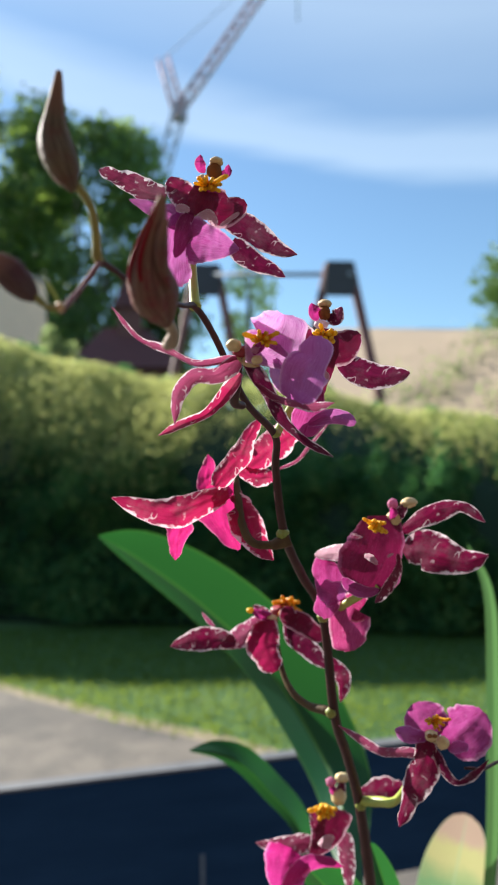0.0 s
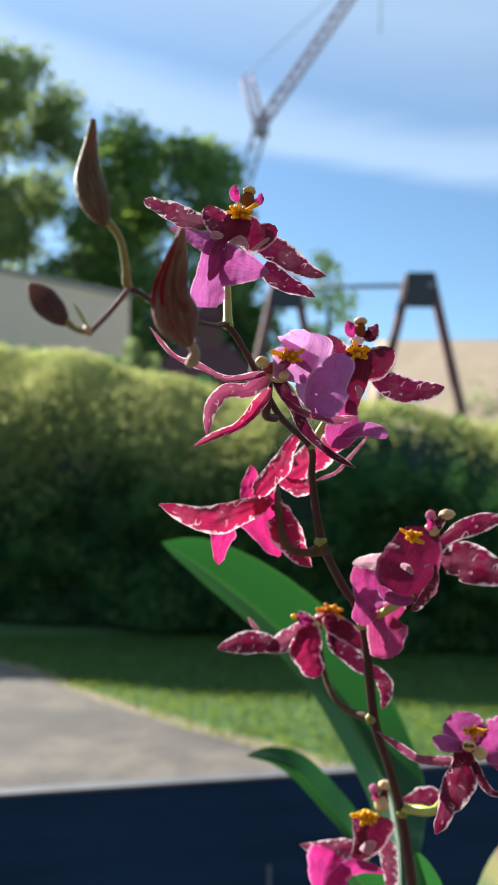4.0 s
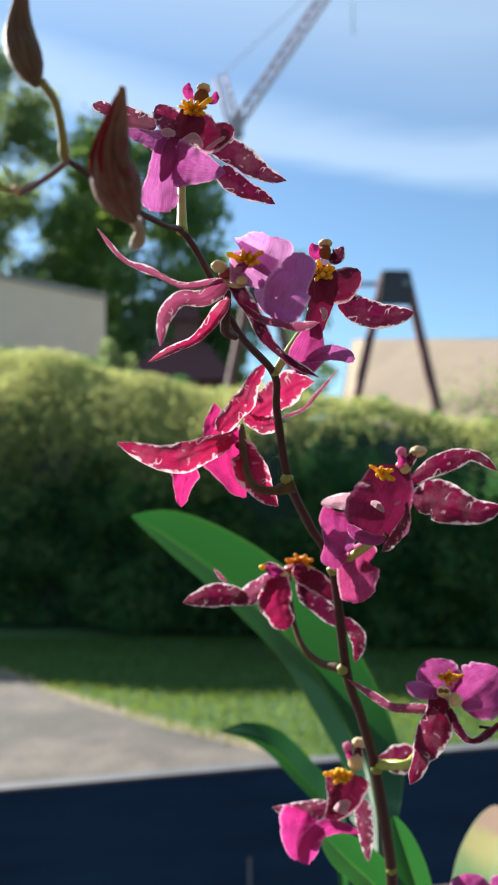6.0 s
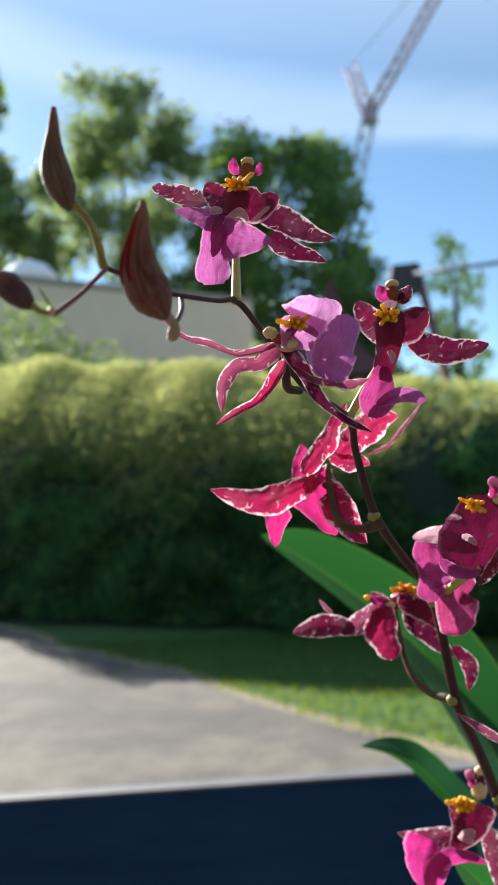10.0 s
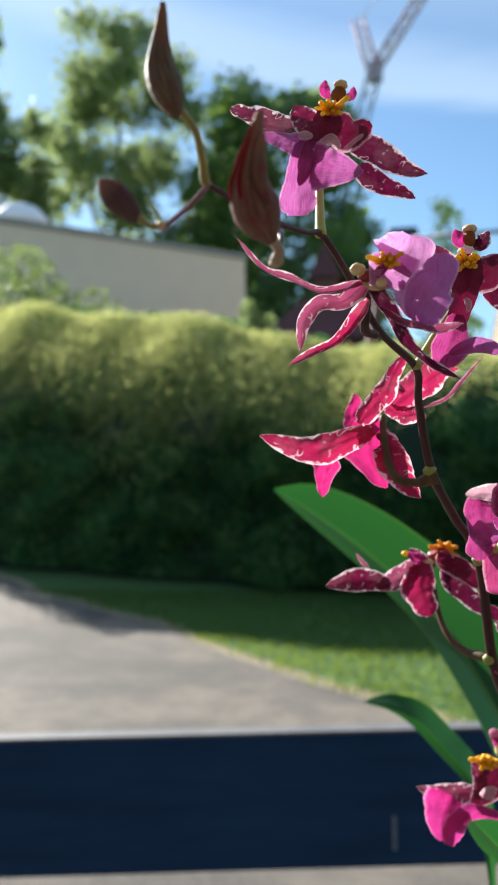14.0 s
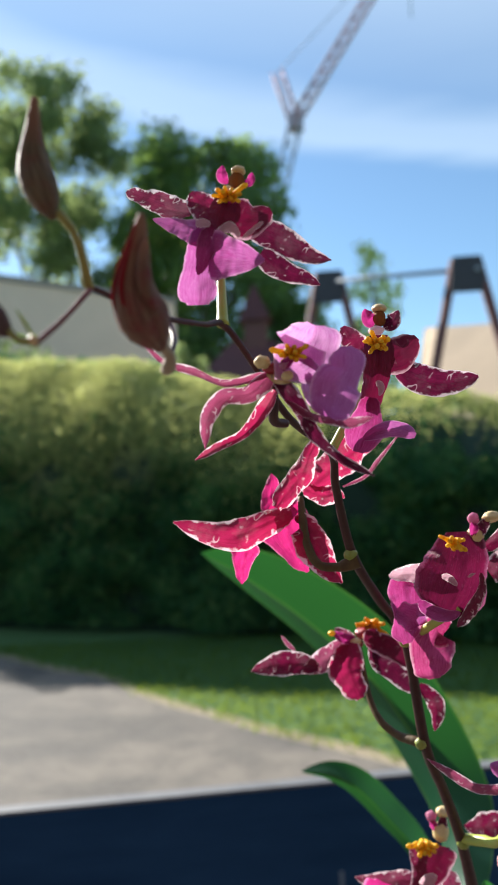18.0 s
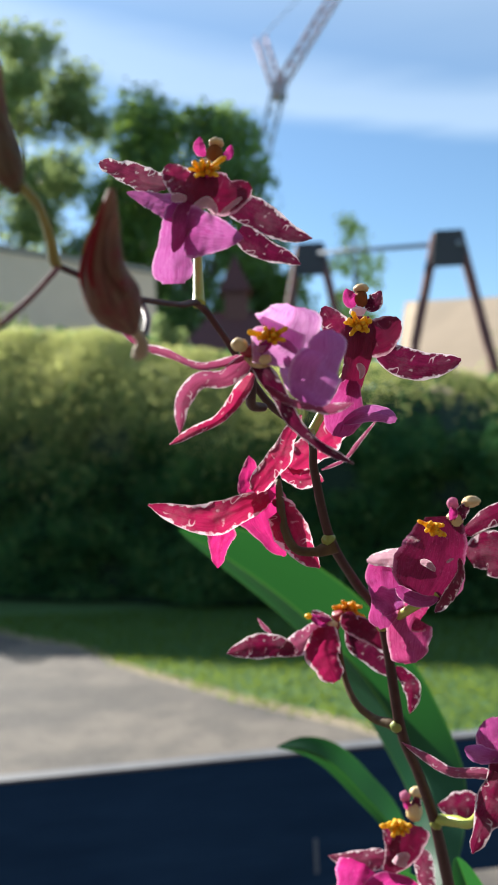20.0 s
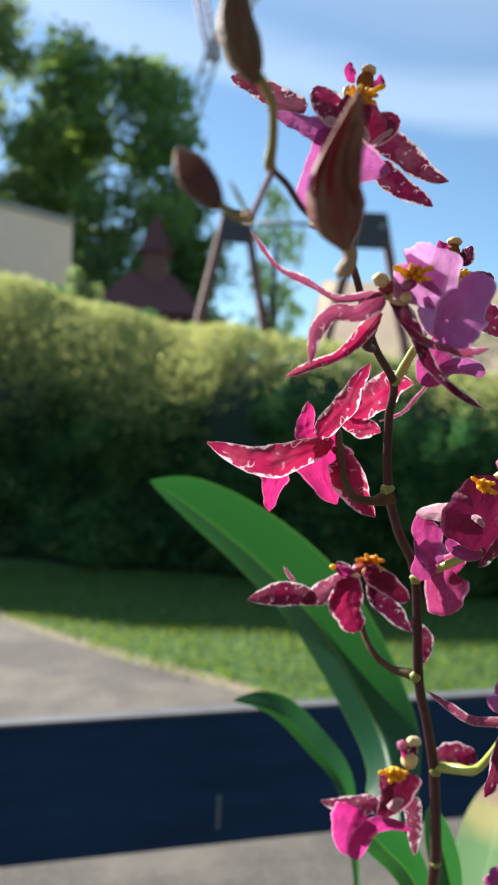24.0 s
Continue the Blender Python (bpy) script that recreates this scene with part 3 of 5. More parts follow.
# ---- hedge ----
def hedge():
    th = empty("hedge", (1.0, 6.0, -0.02))
    rng = np.random.default_rng(3)

    def top(x):
        return 2.05 + np.where(x < 0.3, 0.215 * np.minimum(0.3 - x, 4.2), -0.16 * np.minimum(x - 0.3, 3.0)) + 0.05 * np.sin(x * 2.3) + 0.03 * np.sin(x * 6.1 + 1)

    def line(x):
        return 6.1 - 0.36 * x

    x0, x1, deep = -4.75, 7.5, 1.7
    # Solid dark body that paints shade behind the leaves.
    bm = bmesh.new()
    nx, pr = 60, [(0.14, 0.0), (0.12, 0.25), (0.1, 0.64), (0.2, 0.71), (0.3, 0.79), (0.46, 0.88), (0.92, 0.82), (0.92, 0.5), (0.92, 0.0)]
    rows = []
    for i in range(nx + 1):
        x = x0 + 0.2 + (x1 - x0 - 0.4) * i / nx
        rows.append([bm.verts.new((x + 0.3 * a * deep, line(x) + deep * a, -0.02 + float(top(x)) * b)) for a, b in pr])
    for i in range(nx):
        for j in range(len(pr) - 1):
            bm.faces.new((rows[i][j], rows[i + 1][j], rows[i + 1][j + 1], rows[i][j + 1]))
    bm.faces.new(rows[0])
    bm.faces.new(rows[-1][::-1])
    part("shade_core", bm, CORE, th, "dark core coloured as shade inside the hedge")
    n = 170000
    x = rng.uniform(x0, x1, n)
    x = np.where(rng.uniform(0, 1, n) < 0.45, rng.uniform(x0, 4.0, n), x)
    h = top(x) + 0.05 * np.sin(x * 13) + 0.04 * np.sin(x * 29)
    kind = rng.uniform(0, 1, n)
    front = kind < 0.8
    up = rng.uniform(0.02, 0.98, n)
    up = np.where((up > 0.73) & (rng.uniform(0, 1, n) < 0.6), up * 0.73, up)
    z = np.where(front, up * h, h * (1 - np.abs(rng.normal(0, 0.05, n))))
    lump = 0.09 * np.sin(z * 5 + x * 4) + 0.06 * np.sin(z * 11 - x * 7) + 0.08 * np.sin(x * 3.1)
    yy = np.where(front, np.abs(rng.normal(0, 0.09, n)) + lump * 0.35 + 0.22 * np.array([noise.noise((a * 1.9, b * 2.4, 5)) for a, b in zip(x, z)]), rng.uniform(0.8, 1.0, n) * deep)
    yy = yy + np.where(front, 0.06 + np.clip(z / h - 0.6, 0, 1) ** 1.5 * 4.6, 0)
    end = rng.uniform(0, 1, n) < 0.07
    x = np.where(end, x0 + np.abs(rng.normal(0, 0.1, n)), x)
    yy = np.where(end, rng.uniform(0, deep, n), yy)
    z = np.where(end, rng.uniform(0, 0.8, n) * top(np.full(n, x0)) * (1 - 0.25 * yy / deep), z)
    quad_cloud("leaves", np.stack([x + 0.3 * yy, line(x) + yy, z], 1), 0.024, HEDGE, 4, th, "clipped hedge foliage")
    # Pale leaves paint the sunlit band along the top, thinner on the right.
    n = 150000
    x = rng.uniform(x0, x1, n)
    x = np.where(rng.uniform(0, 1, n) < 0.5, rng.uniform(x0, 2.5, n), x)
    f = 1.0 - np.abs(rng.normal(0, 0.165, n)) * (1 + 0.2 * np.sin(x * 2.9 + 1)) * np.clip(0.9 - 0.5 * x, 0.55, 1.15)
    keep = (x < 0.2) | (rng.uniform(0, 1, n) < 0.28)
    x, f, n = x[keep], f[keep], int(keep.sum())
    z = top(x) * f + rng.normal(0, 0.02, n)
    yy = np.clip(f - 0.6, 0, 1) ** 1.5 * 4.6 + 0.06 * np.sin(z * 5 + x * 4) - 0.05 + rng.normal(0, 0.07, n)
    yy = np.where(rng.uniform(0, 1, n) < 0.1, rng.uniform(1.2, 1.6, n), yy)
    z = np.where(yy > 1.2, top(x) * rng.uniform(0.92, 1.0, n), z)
    tagged(quad_cloud("lit_top_leaves", np.stack([x + 0.3 * yy, line(x) + yy, z], 1), 0.0145, LITTOP, 9, th, "pale yellow-green leaves painting the sunlit top"), kind="stuff")
    tagged(th, "tall clipped green hedge, sunlit along its top", "hedge")


hedge()


# ---- trees ----
def tree(at, height, radius, mat, seed, n, slim=1.0, clump=0.9, leaf=0.26, low=0.25, label="", trunk=0.22):
    far = 1.5
    at = (at[0] * far, at[1] * far, -0.02)
    height, radius, clump, leaf, trunk = height * far - 0.55, radius * far, clump * far, leaf * far, trunk * far
    th = empty("tree", at)
    rnd = random.Random(seed)
    rng = np.random.default_rng(seed)
    base = Vector(at)
    part("trunk", tube_bm([base, base + Vector((rnd.uniform(-.2, .2), 0, height * 0.35)), base + Vector((rnd.uniform(-.4, .4), 0, height * 0.8))], [trunk, trunk * 0.75, trunk * 0.2], 10, 9, 0.1, seed), BARK, th)
    spots = []
    for k in range(int(7.4 * radius * slim) + 10):
        t = rnd.uniform(low, 1.0)
        r = radius * math.sqrt(max(0.04, 1 - ((t - 0.55) / 0.5) ** 2)) * rnd.uniform(0.35, 1.0)
        a = rnd.uniform(0, math.tau)
        spots.append(base + Vector((math.cos(a) * r, math.sin(a) * r, height * t - 0.3 * clump)))
    for k in range(6):
        q = rnd.choice(spots)
        st = base + Vector((0, 0, height * rnd.uniform(0.2, 0.45)))
        part("limb", tube_bm([st, st.lerp(q, 0.5) + Vector((0, 0, 0.3)), q], [trunk * 0.45, trunk * 0.25, trunk * 0.08], 8, 7, 0.1, k), BARK, th)
    cen = np.array([spots[i] for i in rng.integers(0, len(spots), n)])
    off = np.clip(rng.normal(0, 1, (n, 3)), -1.7, 1.7) * clump * 0.42 * rng.uniform(0.7, 1.3, (n, 1))
    off[:, 2] *= 0.75
    quad_cloud("crown", cen + off, leaf, mat, seed + 1, th)
    tagged(th, label, "tree", group="trees beyond the hedge")


tree((-4.9, 44.8, -0.02), 22.7, 6.3, TREEDARK, 11, 17000, clump=1.8, leaf=0.28, trunk=0.34, label="dark green broadleaf tree with dense crown")
tree((-0.3, 46.4, -0.02), 15.0, 2.72, TREEDARK, 12, 9000, clump=1.44, trunk=0.34, label="dark green tree, smaller, beside the crane")
tree((-15.9, 49.6, -0.02), 31.0, 5.76, TREELIGHT, 13, 23000, clump=1.84, trunk=0.34, label="airy yellow-green tree with open crown")
tree((-9.0, 52.8, -0.02), 23.3, 4.16, TREELIGHT, 14, 17000, clump=1.76, trunk=0.34, label="light green tree with gaps in its crown")
tree((-22.4, 42.4, -0.02), 30.6, 1.9, TREEDARK, 15, 5000, clump=0.88, low=0.3, trunk=0.34, label="slender dark conifer-like tree")
tree((-19.4, 40.0, -0.02), 21.5, 4.2, TREELIGHT, 16, 17000, clump=1.60, trunk=0.34, label="yellow-green rounded tree behind the low building")
tree((4.3, 38.4, -0.02), 13.0, 1.4, TREEPALE, 17, 800, clump=0.96, trunk=0.34, label="young light green tree behind the swing")
tree((13.7, 27.2, -0.02), 10.8, 1.44, TREEPALE, 18, 1500, clump=0.96, trunk=0.34, label="slim green sapling near the sandy building")


# ---- buildings ----
def wall_run(name, a, b, z0, z1, depth, mat):
    """A wall from a to b on plan, with thickness behind it."""
    a, b = Vector((*a, 0)), Vector((*b, 0))
    d = (b - a).normalized()
    q = Vector((-d.y, d.x, 0)) * depth
    bm = bmesh.new()
    vs = [bm.verts.new(p + Vector((0, 0, z))) for z in (z0, z1) for p in (a, b, b + q, a + q)]
    for f in ((0, 1, 5, 4), (1, 2, 6, 5), (2, 3, 7, 6), (3, 0, 4, 7), (4, 5, 6, 7), (3, 2, 1, 0)):
        bm.faces.new([vs[i] for i in f])
    return bm


def shrub(at, size, mat, seed, label):
    th = empty("shrub", (at[0], at[1], -0.02))
    rng = np.random.default_rng(seed)
    for k in range(5):
        q = Vector((at[0] + rng.uniform(-.6, .6) * size[0], at[1] + rng.uniform(-.5, .5) * size[1], size[2] * 1.2))
        part("limb", tube_bm([(at[0], at[1], -0.02), (at[0] + (q.x - at[0]) * 0.5, at[1], size[2] * 0.7), q], [0.05, 0.035, 0.012], 6, 6, 0.1, k), BARK, th)
    d = rng.normal(size=(9000, 3))
    d /= np.linalg.norm(d, axis=1)[:, None]
    lump = 1 + 0.15 * np.sin(d[:, 0] * 7 + seed) * np.sin(d[:, 2] * 6)
    p = d * (rng.uniform(0.4, 1.0, 9000) ** 0.5 * lump)[:, None] * size + (at[0], at[1], size[2] * 1.02)
    quad_cloud("foliage", p, 0.06, mat, seed + 1, th)
    tagged(th, label, "shrub", group="shrubs past the hedge")


SHRUBLEAF = foliage_mat("shrub leaf", (0.15, 0.21, 0.08), (0.24, 0.31, 0.11), (0.36, 0.41, 0.16), 0.45, (0.25, 0.35, 0.08), 2.0)
shrub((-5.2, 10.7), (2.2, 0.8, 2.1), SHRUBLEAF, 23, "tall light green bush before the beige wall")
shrub((1.0, 14.2), (0.7, 0.6, 1.35), HEDGE, 24, "dark green bush beyond the swing frame")
shrub((-1.8, 13.0), (0.5, 0.5, 1.85), TREELIGHT, 25, "small light green bush by the garden house")


def low_building():
    th = empty("building", (-9.5, 18.0, -0.02))
    a, b = (-9.9, 15.15), (-3.15, 21.3)
    part("wall", wall_run("wall", a, b, -0.02, 6.6, 0.3, RENDERED), RENDERED, th, smooth=False)
    part("wall", wall_run("wall", (b[0] + 0.001, b[1]), (b[0] - 4.2, b[1] + 5.8), -0.02, 6.6, 0.3, RENDERED), RENDERED, th, smooth=False)
    part("plinth", wall_run("plinth", (a[0] + 0.02, a[1] - 0.03), (b[0] + 0.02, b[1] - 0.03), -0.02, 5.55, 0.03, RENDERED), RENDERED, th, smooth=False)
    part("coping", wall_run("coping", (a[0] + 0.03, a[1] - 0.05), (b[0] + 0.06, b[1] - 0.03), 6.604, 6.74, 0.5, COPING), COPING, th, "flat grey coping", smooth=False)
    bm = bmesh.new()
    vs = [bm.verts.new(p) for p in ((-9.9, 15.5, 6.55), (-3.6, 21.4, 6.55), (-8.0, 27.5, 6.55), (-14.4, 21.7, 6.55))]
    bm.faces.new(vs)
    part("roof", bm, COPING, th, smooth=False)
    tagged(th, "low flat-roofed building with plain beige rendered wall", "building")


low_building()


def dome():
    at = Vector((-8.7, 18.9, 6.552))
    th = empty("roof_cowl", at)
    bm = bmesh.new()
    prof = [(0.6, 0.0), (0.6, 0.62), (0.72, 0.66), (0.72, 0.78), (0.46, 1.08), (0.16, 1.2)]
    rings = [[bm.verts.new(at + Vector((r * math.cos(a), r * math.sin(a), z))) for a in [k * math.tau / 16 for k in range(16)]] for r, z in prof]
    topv = bm.verts.new(at + Vector((0, 0, 1.21)))
    for p, q in zip(rings, rings[1:]):
        for k in range(16):
            bm.faces.new((p[k], p[(k + 1) % 16], q[(k + 1) % 16], q[k]))
    for k in range(16):
        bm.faces.new((rings[-1][k], rings[-1][(k + 1) % 16], topv))
    part("cover", bm, WHITEPL, th)
    tagged(th, "white domed cowl standing on the flat roof", "roof cowl")


dome()


def earth_bank():
    """A long bank of bare sandy earth, its crest shaped to look level from the camera."""
    th = empty("earth_bank", (8, 13, -0.02))

    def z(x, y):
        run = (x - 2.1) * 0.7 + (y - 11.0) * 0.7
        rough = 0.12 * noise.noise((x * 0.7, y * 0.7, 0)) + 0.05 * noise.noise((x * 2.3, y * 2.3, 3))
        # Crest height and left end run along the camera's lines of sight.
        return max(-0.06, min(run * 0.7, (x - 0.13 * y) * 5, 1.1 + 0.203 * y) + rough * (0.3 if run > 0.5 else 0))

    part("slope", grid_sheet(0.5, 30, 7.0, 32, 110, 90, z), SANDEARTH, th, "bare sandy earth slope")
    rng = np.random.default_rng(31)
    p = np.stack([rng.uniform(4, 9, 2500), rng.uniform(10, 15, 2500), np.zeros(2500)], 1)
    cen = p[rng.integers(0, 40, 2500)]
    p = cen + rng.normal(0, 0.22, (2500, 3))
    p[:, 2] = [z(x, y) + abs(q) * 1.2 for x, y, q in p]
    tagged(quad_cloud("weed_cover", p, 0.05, TREELIGHT, 32, th, "sparse green weeds"), kind="stuff")
    tagged(th, "long bank of bare sandy earth in sunlight", "earth bank")


SANDEARTH = mottled("sandy earth", (0.34, 0.26, 0.18), (0.27, 0.21, 0.147), 1.3, 0.95, 0.5, 0.05)
earth_bank()


def hip(x0, x1, y0, y1, z0, z1, inset):
    bm = bmesh.new()
    lo = [bm.verts.new(p) for p in ((x0, y0, z0), (x1, y0, z0), (x1, y1, z0), (x0, y1, z0))]
    ym = (y0 + y1) / 2
    up = [bm.verts.new((x0 + inset, ym, z1)), bm.verts.new((x1 - inset, ym, z1))]
    bm.faces.new((lo[0], lo[1], up[1], up[0]))
    bm.faces.new((lo[2], lo[3], up[0], up[1]))
    bm.faces.new((lo[1], lo[2], up[1]))
    bm.faces.new((lo[3], lo[0], up[0]))
    bm.faces.new(lo[::-1])
    return bm


def summerhouse():
    th = empty("garden_house", (-0.8, 16.7, -0.02))
    part("wall", box_bm((-1.75, 16.0, -0.02), (0.2, 17.4, 3.5)), WOODRED, th, smooth=False)
    part("roof", hip(-2.0, 0.4, 15.8, 17.6, 3.5, 4.5, 0.75), ROOFRED, th, "low red-brown hipped roof", smooth=False)
    part("lantern", box_bm((-0.95, 16.5, 4.1), (-0.45, 16.9, 4.9)), WOODRED, th, "small faded red lantern turret", smooth=False)
    part("spire", hip(-1.05, -0.35, 16.4, 17.0, 4.9, 5.75, 0.33), ROOFRED, th, "pointed turret roof", smooth=False)
    tagged(th, "small garden house with red-brown roof and turret", "garden house")


summerhouse()


# ---- swing frame ----
def bar(a, b, r, sides=8):
    return tube_bm([a, b], [r, r], 1, sides)


def swing():
    th = empty("swing_frame", (1.25, 8.7, -0.02))
    for cx, cy, t in ((1.97, 8.3, 3.55), (0.54, 9.2, 3.75)):
        for dx, foot in ((-0.12, -0.95), (0.12, 0.78)):
            part("leg", bar((cx + foot, cy + (0.25 if dx < 0 else -0.25), -0.02), (cx + dx, cy, t), 0.055), WOODRED, th)
        bm = bmesh.new()
        vs = [bm.verts.new((cx + x, cy + y, t - 0.37 + z)) for y in (-0.055, -0.07) for x, z in ((-0.2, 0.0), (0.2, 0.0), (0.15, 0.39), (-0.15, 0.39))]
        for f in ((0, 1, 2, 3), (7, 6, 5, 4), (0, 4, 5, 1), (1, 5, 6, 2), (2, 6, 7, 3), (3, 7, 4, 0)):
            bm.faces.new([vs[i] for i in f])
        part("gusset_plate", bm, PLATE, th, "dark steel gusset plate", smooth=False)
    part("crossbar", bar((0.38, 9.3, 3.68), (2.1, 8.22, 3.42), 0.026), STEELGREY, th)
    tagged(th, "tall red-brown swing frame with dark gusset plates", "swing frame")


swing()


# ---- crane ----
def lattice(name, a, b, wide, bays, mat, th, r=0.09, taper=1.0):
    a, b = Vector(a), Vector(b)
    d = (b - a).normalized()
    s = d.cross(Vector((0, 1, 0.2))).normalized()
    u = d.cross(s)
    bm = bmesh.new()

    def corner(t, k):
        w = wide / 2 * (1 + (taper - 1) * t)
        return a.lerp(b, t) + (s if k in (0, 1) else -s) * w + (u if k in (1, 2) else -u) * w

    def strut(p, q, rr):
        tb = tube_bm([p, q], [rr, rr], 1, 5)
        me = bpy.data.meshes.new("tmp")
        tb.to_mesh(me)
        tb.free()
        bm.from_mesh(me)
        bpy.data.meshes.remove(me)

    for k in range(4):
        strut(corner(0, k), corner(1, k), r)
        for i in range(bays):
            strut(corner(i / bays, k), corner((i + 1) / bays, (k + 1) % 4), r * 0.6)
    part(name, bm, mat, th)


def crane():
    th = empty("crane", (-8.8, 72, -0.02))
    hinge = Vector((1.94, 71.1, 36.38))
    foot = Vector((-8.8, 72, -0.02))
    lattice("boom", foot, hinge, 1.15, 22, STEELGREY, th, 0.13)
    lattice("jib", hinge, hinge + Vector((11.5, 0, 17.0)), 0.85, 14, STEELROSE, th, 0.12)
    lattice("strut", hinge + Vector((-0.2, 0, -0.3)), hinge + Vector((-1.6, 0, 4.6)), 1.0, 5, STEELROSE, th, 0.11)
    part("head", box_bm(hinge + Vector((-0.7, -0.6, -1.2)), hinge + Vector((0.6, 0.6, 0.4)), 0.1), STEELROSE, th, "red boom head, paled as by haze")
    part("cable", bar(hinge + Vector((-1.6, 0, 4.6)), hinge + Vector((11.3, 0, 17.0)), 0.05, 5), STEELGREY, th)
    part("hoist_cable", bar(hinge + Vector((11.4, 0, 17.0)), hinge + Vector((11.4, 0, 9.0)), 0.06, 5), STEELGREY, th)
    part("cab", box_bm(foot + Vector((-2, -2, 0)), foot + Vector((2, 2, 3)), 0.2), STEELROSE, th)
    tagged(th, "far pale red crane with lattice boom and jib", "crane")


crane()


# ---- orchid ----
EYE = 1.15


def mm(p):
    return Vector((p[0] / 1000, p[1] / 1000, p[2] / 1000 + EYE))


orchid = empty("orchid_plant", mm((70, 400, -318)))
tagged(orchid, "flowering orchid with crimson and lilac blooms in a pot", "orchid")
flower_part = orchid
COUNT = [0]


def begin_flower(at, r, mat, label):
    """A new bloom: its centre is the part that carries the petals."""
    global flower_part
    bm = bmesh.new()
    bmesh.ops.create_icosphere(bm, subdivisions=2, radius=r / 1000, matrix=Matrix.Translation(mm(at)))
    flower_part = part("flower", bm, mat, orchid, label)


def petal(name, points, width, mat, turn=0, cup=0.25, peak=0.45, tip=1.0, ruffle=0.04, base=0.16, rough=0.8, profile=None):
    ruffle *= 1.9
    COUNT[0] += 1
    bm = sheet_bm([mm(p) for p in points], width / 1000, turn, cup, peak, tip, ruffle, COUNT[0], base=base, rough=rough, profile=profile)
    return part(name, bm, mat, flower_part)


def blob(name, at, size, mat):
    """A small fleshy lump; an anther cap is hooded, with a notch below its brow."""
    COUNT[0] += 1
    bm = bmesh.new()
    bmesh.ops.create_icosphere(bm, subdivisions=3, radius=1.0)
    for v in bm.verts:
        k = 1 + 0.22 * noise.noise(v.co * 1.6 + Vector((COUNT[0] * 3.1, 0, 0)))
        if name == "anther_cap":
            k *= 0.88
            if v.co.z < -0.1 and v.co.y < 0:
                k *= 1 + 0.45 * v.co.z
        if name == "stigma":
            k *= 0.85
        v.co = Vector((v.co.x * size[0], v.co.y * size[1], v.co.z * size[2])) * k / 1000
    bm.transform(Matrix.Translation(mm(at)))
    return part(name, bm, mat, stem_part if name == "node" else flower_part)


def callus(at, rx, rz, mat):
    """The crest: a crowd of blunt fingers on a low red-spotted cushion."""
    COUNT[0] += 1
    rnd = random.Random(COUNT[0])
    bm = bmesh.new()
    c = mm(at)
    for k in range(11):
        a = k * 2.4 + rnd.uniform(-0.3, 0.3)
        q = math.sqrt((k + 0.6) / 11)
        o = Vector((math.cos(a) * rx * q, 0, math.sin(a) * rz * q)) / 1000
        far = c + o * 0.45 + Vector((0, 0.0015, 0))
        end = c + o * rnd.uniform(0.75, 1.5) + Vector((0, -rnd.uniform(0.6, 2.0) / 1000, 0))
        w = rz * rnd.uniform(0.17, 0.27) / 1000
        tb = tube_bm([far, far.lerp(end, 0.5) + Vector((0, -0.0006, 0)), end], [w * 1.5, w * 1.2, w, w, w * 1.1, w * 0.5], 10, 8)
        me = bpy.data.meshes.new("tmp")
        tb.to_mesh(me)
        tb.free()
        bm.from_mesh(me)
        bpy.data.meshes.remove(me)
    part("crest", bm, mat, flower_part)
    bm = bmesh.new()
    bmesh.ops.create_icosphere(bm, subdivisions=2, radius=1.0, matrix=Matrix.Translation(c + Vector((0, 0.0016, 0))) @ Matrix.Diagonal((rx * 0.45 / 1000, rx * 0.2 / 1000, rz * 0.4 / 1000, 1)))
    return part("crest_base", bm, LIPRED, flower_part)


def tube(name, points, radii, mat, parent=None, label=""):
    COUNT[0] += 1
    bm = tube_bm([mm(p) for p in points], [r / 1000 for r in radii], 8 * (len(points) - 1), 12, 0.05, COUNT[0])
    return part(name, bm, mat, parent or orchid, label)


